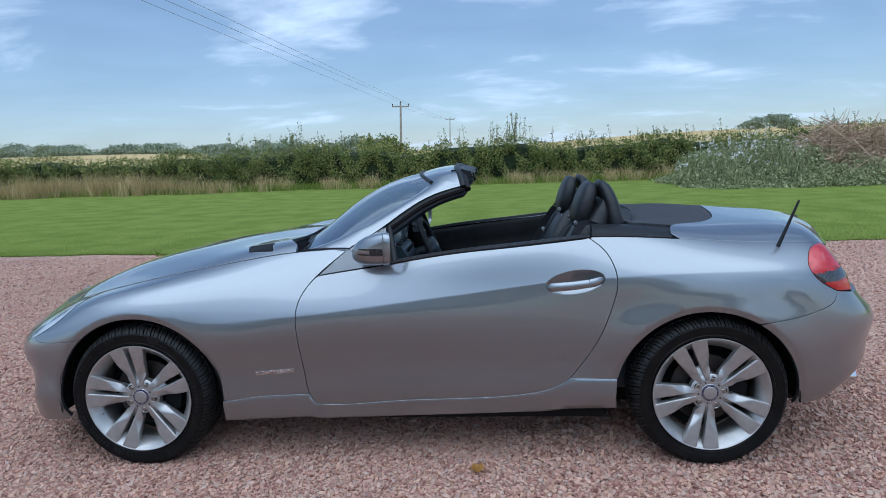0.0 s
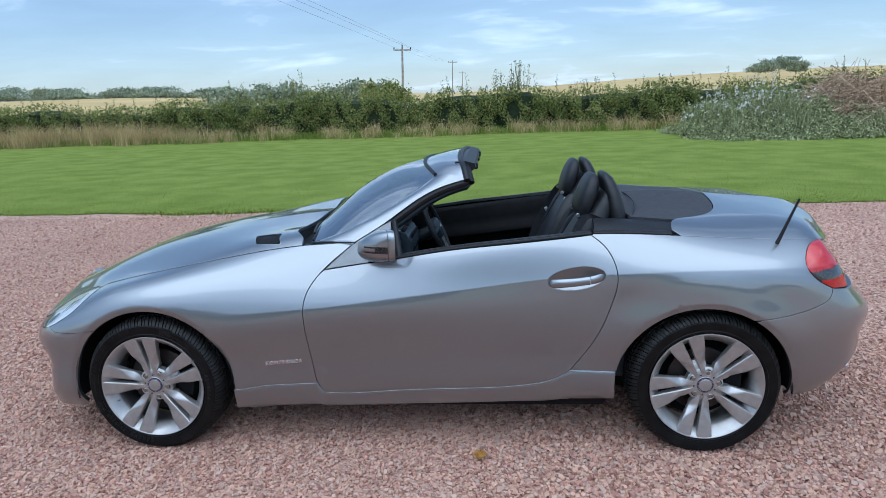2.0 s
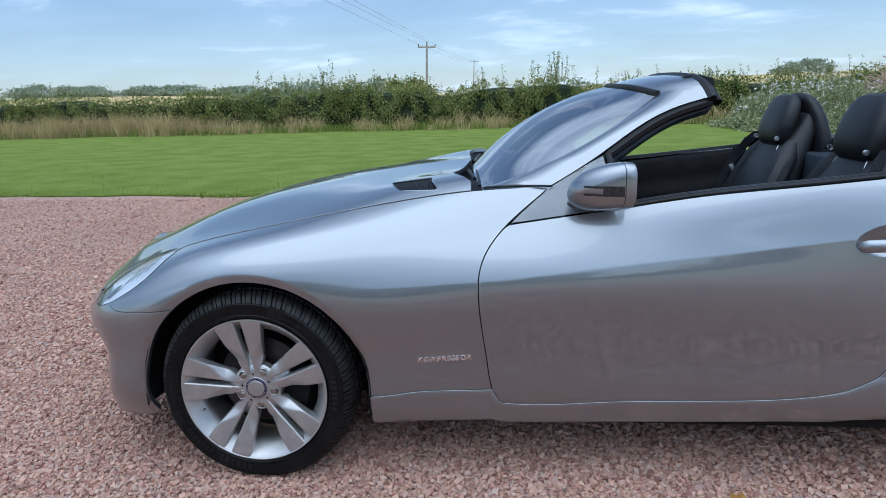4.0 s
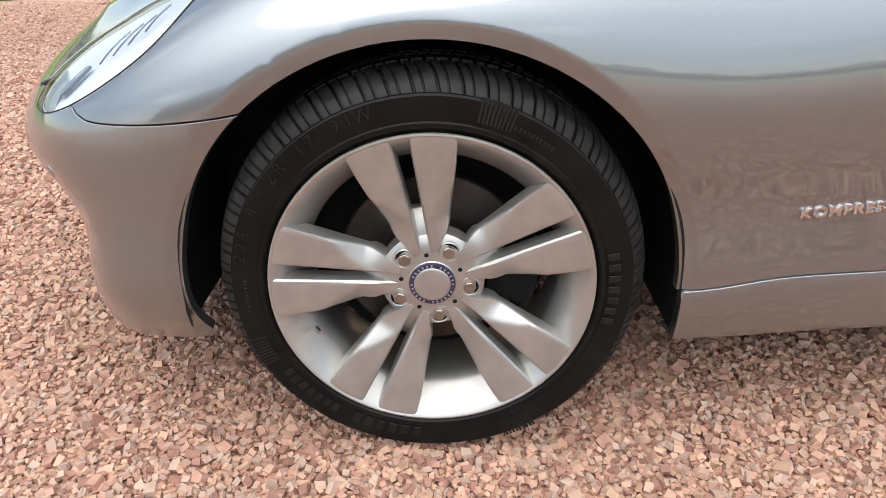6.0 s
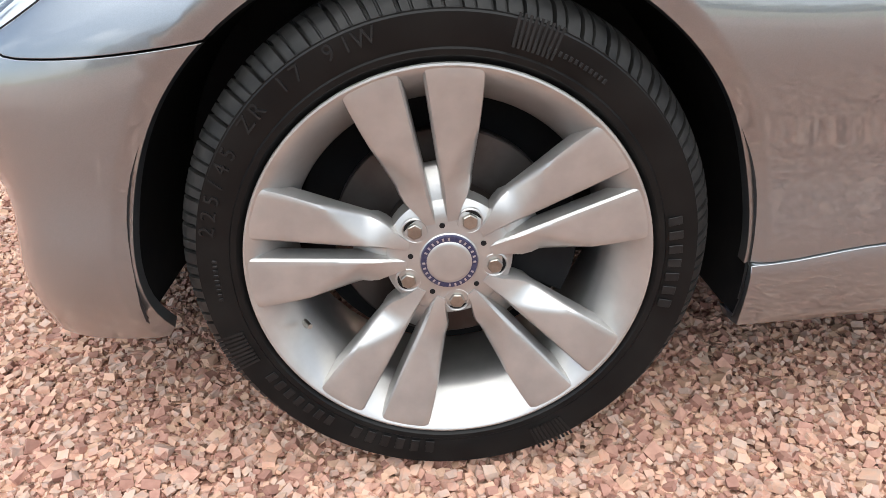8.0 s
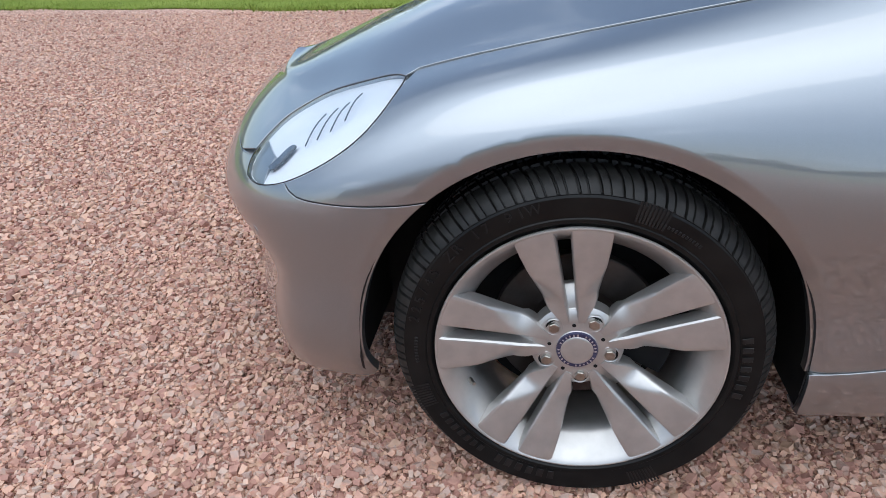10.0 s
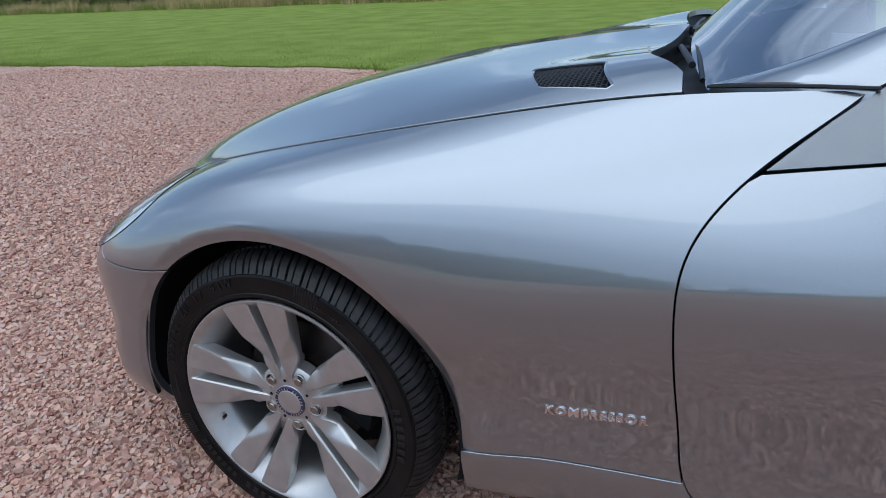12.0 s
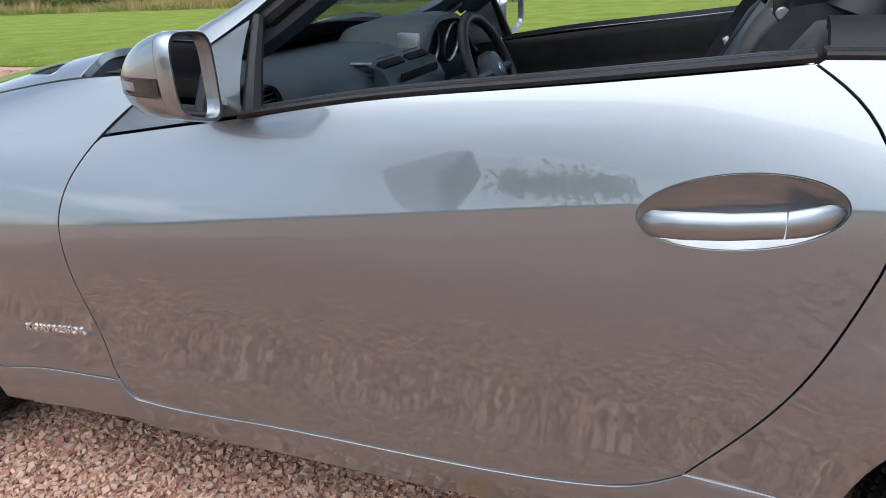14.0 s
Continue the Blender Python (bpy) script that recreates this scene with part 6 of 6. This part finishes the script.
# ---- trees and poles ----
def tree(x, y, base, height, spread_r, label, leaf=.16, count=2600, trunk=.28, group="", seedling=0, mat=None, low=.25):
    """A tapered trunk with limbs and an uneven crown of small leaf clumps."""
    t = tagged(new("tree"), label, "tree", group)
    t.location = (x, y, base)
    top = Vector((rng.normal(0, .04) * height, rng.normal(0, .04) * height, height * .8))
    bm = tube_bm([(0, 0, -.3), tuple(top * .25), tuple(top * .6), tuple(top)], [trunk * height * .045, trunk * height * .035, trunk * height * .02, .02], 8)
    part("trunk", bm, BARK, t)
    cs = []
    for k in range(11):
        a = rng.uniform(0, 2 * np.pi)
        f = rng.uniform(low, .85)
        o = top * f
        r = spread_r * rng.uniform(.45, .95) * (1 - .5 * abs(f - .5))
        e = o + Vector((math.cos(a) * r, math.sin(a) * r, height * rng.uniform(.02, .26)))
        part("limb", tube_bm([tuple(o), tuple((o + e) / 2 + Vector((0, 0, .04 * height))), tuple(e)], [trunk * height * .014, trunk * height * .009, .015], 6), BARK, t)
        m = count // 11
        c = np.array(e)[None] + rng.normal(0, 1, (m, 3)) * np.array([spread_r * .27, spread_r * .27, height * .085])
        cs.append(c)
    c = np.concatenate(cs)
    c = c[c[:, 2] > height * low * .35]
    put("crown", leaves("crown", c, leaf, mat or TREE_LEAF), None, t)
    return t


TREE_LEAF = material("tree_leaves", (0.025, 0.05, 0.014), 0.65, 0, (0.09, 0.125, 0.045), 0.5, 5, island=True, low=0.1, high=0.95)
# leaf green paled and greyed: the haze of distance is in the colour
HAZY_LEAF = material("far_leaves", (0.18, 0.22, 0.14), 0.9, 0, (0.35, 0.39, 0.26), 0.3, 5, island=True, low=0.1, high=0.95)
for x, w in ((-9.2, 1.5), (-8.2, 1.2)):
    tree(x, 60 + w, 0, 3.5 if w > 1.3 else 3.0, 1.5, "round dark-green bush beyond the hedge", .13, 3200, mat=HEDGE_LEAF, low=.1)
for k in range(14):
    tree(*(lambda tx, ty: (tx, ty, float(near_height(tx, ty)) - 1.1))(-176 + 9 * k + rng.normal(0, 2), 205 + rng.normal(0, 6)), [5.6, 4.6, 6.0, 4.8, 5.4, 4.2, 4.8, 3.8, 4.4, 3.6, 4.2, 4.0, 4.6, 4.2][k], 6.5, "distant broad tree behind the field", .34, 3000, group="trees behind the field", mat=HAZY_LEAF, low=.1)
for k in range(6):
    tree(-48 + 5.2 * k, 120 + rng.normal(0, 3), 0, 4.2 + .7 * (k % 3), 3.4, "distant hedgerow tree, its green paled by haze", .32, 1400, group="hedgerow trees", mat=HAZY_LEAF, low=.08)
for k, (x, h) in enumerate(((112, 5.0), (117, 5.6), (123, 6.6), (129, 6.8), (133, 4.6))):
    tree(x, 300 + 2 * k, 6.6, h, 4.6, "distant tree on the rise of a stubble field", .36, 2400, group="trees on the rise", mat=HAZY_LEAF, low=.1)
# the far side of the drive, behind the way the camera looks
for k in range(4):
    tree(-10.5 + 4.1 * k + rng.normal(0, .8), -36 + rng.normal(0, 1.5), 0, [5.4, 6.6, 5.6, 6.2][k], 3.0, "leafy tree lining the grass behind the drive", .20, 5200, group="trees behind the drive", mat=HEDGE_LEAF, low=.12)
for k in range(6):
    tree(-38 + 4.2 * k + rng.normal(0, .8), -38 + rng.normal(0, 1.5), 0, [6.0, 7.2, 6.4, 7.8, 6.6, 6.2][k], 2.9, "leafy tree lining the grass behind the drive", .20, 5200, group="trees behind the drive", mat=HEDGE_LEAF, low=.12)
BRICK = material("weathered_brick", (0.24, 0.15, 0.12), 0.85, 0, (0.34, 0.23, 0.18), 6, 8, bump=0.004, bump_scale=40)
SLATE = material("grey_slate", (0.16, 0.165, 0.175), 0.7, 0, (0.24, 0.24, 0.25), 4, 8, bump=0.006, bump_scale=12)
house = tagged(new("house"), "long low brick house with a grey slate roof across the drive", "house")
part("wall", box_bm(-16.0, -6.6, -22.0, -16.0, 0, 2.3), BRICK, house, "weathered brick wall")
part("roof", loft_bm([[(x, y, z) for y, z in ((-15.6, 2.15), (-15.6, 2.30), (-19.0, 4.25), (-22.4, 2.30), (-22.4, 2.15), (-19.0, 4.10))] for x in (-16.3, -6.3)]), SLATE, house, "grey slate roof", angle=20)
part("gutter", tube_bm([(-16.3, -15.55, 2.2), (-6.3, -15.55, 2.2)], .06, 8), TRIM, house)
n = 42000
x = rng.uniform(-45, 45, n)
hb = 1.9 + .35 * np.sin(x * .5) + .3 * np.sin(x * 1.7) + .25 * np.sin(x * 4.3)
rear_hedge = tagged(new("rear_hedge"), "thick green hedge across the grass behind the drive", "hedge")
# the same shade-coloured sheet fills the rear hedge
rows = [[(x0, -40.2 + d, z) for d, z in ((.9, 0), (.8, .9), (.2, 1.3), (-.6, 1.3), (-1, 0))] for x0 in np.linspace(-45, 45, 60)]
part("hedge_core", grid_patch(rows), SHADE_CORE, rear_hedge)
put("hedge_leaves", leaves("rear_leaves", np.stack([x, -39.3 + rng.normal(0, .3, n), rng.uniform(0, 1, n) * hb], -1), .11, HEDGE_LEAF), None, rear_hedge)

POLE = material("weathered_pole", (0.24, 0.21, 0.175), 0.9, 0, (0.34, 0.31, 0.265), 3, 8, bump=0.01, bump_scale=20)
CERAMIC = material("brown_ceramic", (0.07, 0.05, 0.045), 0.3)


def pole(x, y, base, height, arm):
    p = tagged(new("utility_pole"), "weathered wooden pole with a crossarm carrying bare wires", "utility pole", "poles across the field")
    p.matrix_basis = pose(x, y, base, 0, 1.7, 0)
    part("pole_shaft", tube_bm([(0, 0, -.5), (0, 0, height * .5), (0, 0, height)], [.15, .13, .10], 10), POLE, p)
    part("crossarm", box_bm(-arm, arm, -.06, .06, height - .42, height - .28, .01), POLE, p)
    for dx in (-arm + .05, 0, arm - .05):
        z = height - .28 if dx else height
        ins = part("insulator", tube_bm([(dx, 0, z), (dx, 0, z + .12), (dx, 0, z + .22)], [.03, .075, .05], 8), CERAMIC, p)
    return p


pole(-8.62, 73, .0, 7.0, .96)
pole(-8.7, 165, .2, 9.7, 1.1)
pole(-12.1, 290, 1.0, 10.4, 1.2)
WIRE = material("bare_wire", (0.22, 0.23, 0.25), 0.5, 0.6)
for k, (xa, za, xb, zb) in enumerate(((-9.33, 6.98, -10.35, 6.90), (-8.42, 7.2, -9.5, 6.86), (-7.52, 6.93, -8.68, 6.82))):
    d = Vector((xa - xb, 53, 0)) / 53
    pts = [Vector((xb, 20, zb)) + d * s + Vector((0, 0, (za - zb) * s / 53)) for s in (-24, 0, 18, 36, 53)]
    tagged(part("overhead_wire", tube_bm([tuple(p) for p in pts], .008, 5), WIRE, None), "bare overhead wire running to a wooden pole", "wire", "overhead wires")
    x2, x3 = -8.7 + (k - 1) * 1.0, -12.0 + (k - 1) * 1.1
    tagged(part("overhead_wire", tube_bm([(xa, 73, za), ((xa + x2) / 2, 119, 7.9), (x2, 165, 9.7)], .008, 5), WIRE, None), "bare overhead wire running to a wooden pole", "wire", "overhead wires")


# ---- single stones beside the front wheel ----
STONE = material("gravel_stone", (0.242, 0.126, 0.098), 0.85, 0, (0.560, 0.350, 0.262), 70, 5, bump=0.0015, bump_scale=260, random_object=True, low=0.0, high=1.0,
                 extra=[(0.16, (0.352, 0.182, 0.138)), (0.32, (0.495, 0.278, 0.205)), (0.44, (0.396, 0.284, 0.235)), (0.56, (0.572, 0.321, 0.225)), (0.68, (0.473, 0.348, 0.280)), (0.80, (0.600, 0.365, 0.262)), (0.90, (0.470, 0.300, 0.205))])
shapes = []
for k in range(14):
    v, f = chips(np.zeros(1), np.zeros(1), np.array([rng.uniform(.0095, .0165)]), np.zeros(1))
    shapes.append(fast_mesh("stone", v, f, STONE))
x, y = scatter(-PATCH[0], PATCH[0], PATCH[1], PATCH[2], .0092)
for k in rng.permutation(len(x))[:300]:
    st = new("stone", shapes[int(rng.integers(14))])
    st.matrix_basis = pose(float(x[k]), float(y[k]), float(rng.uniform(-.002, .005)), float(rng.normal(0, 12)), float(rng.normal(0, 12)), float(rng.uniform(0, 360)))
    st.parent = drive
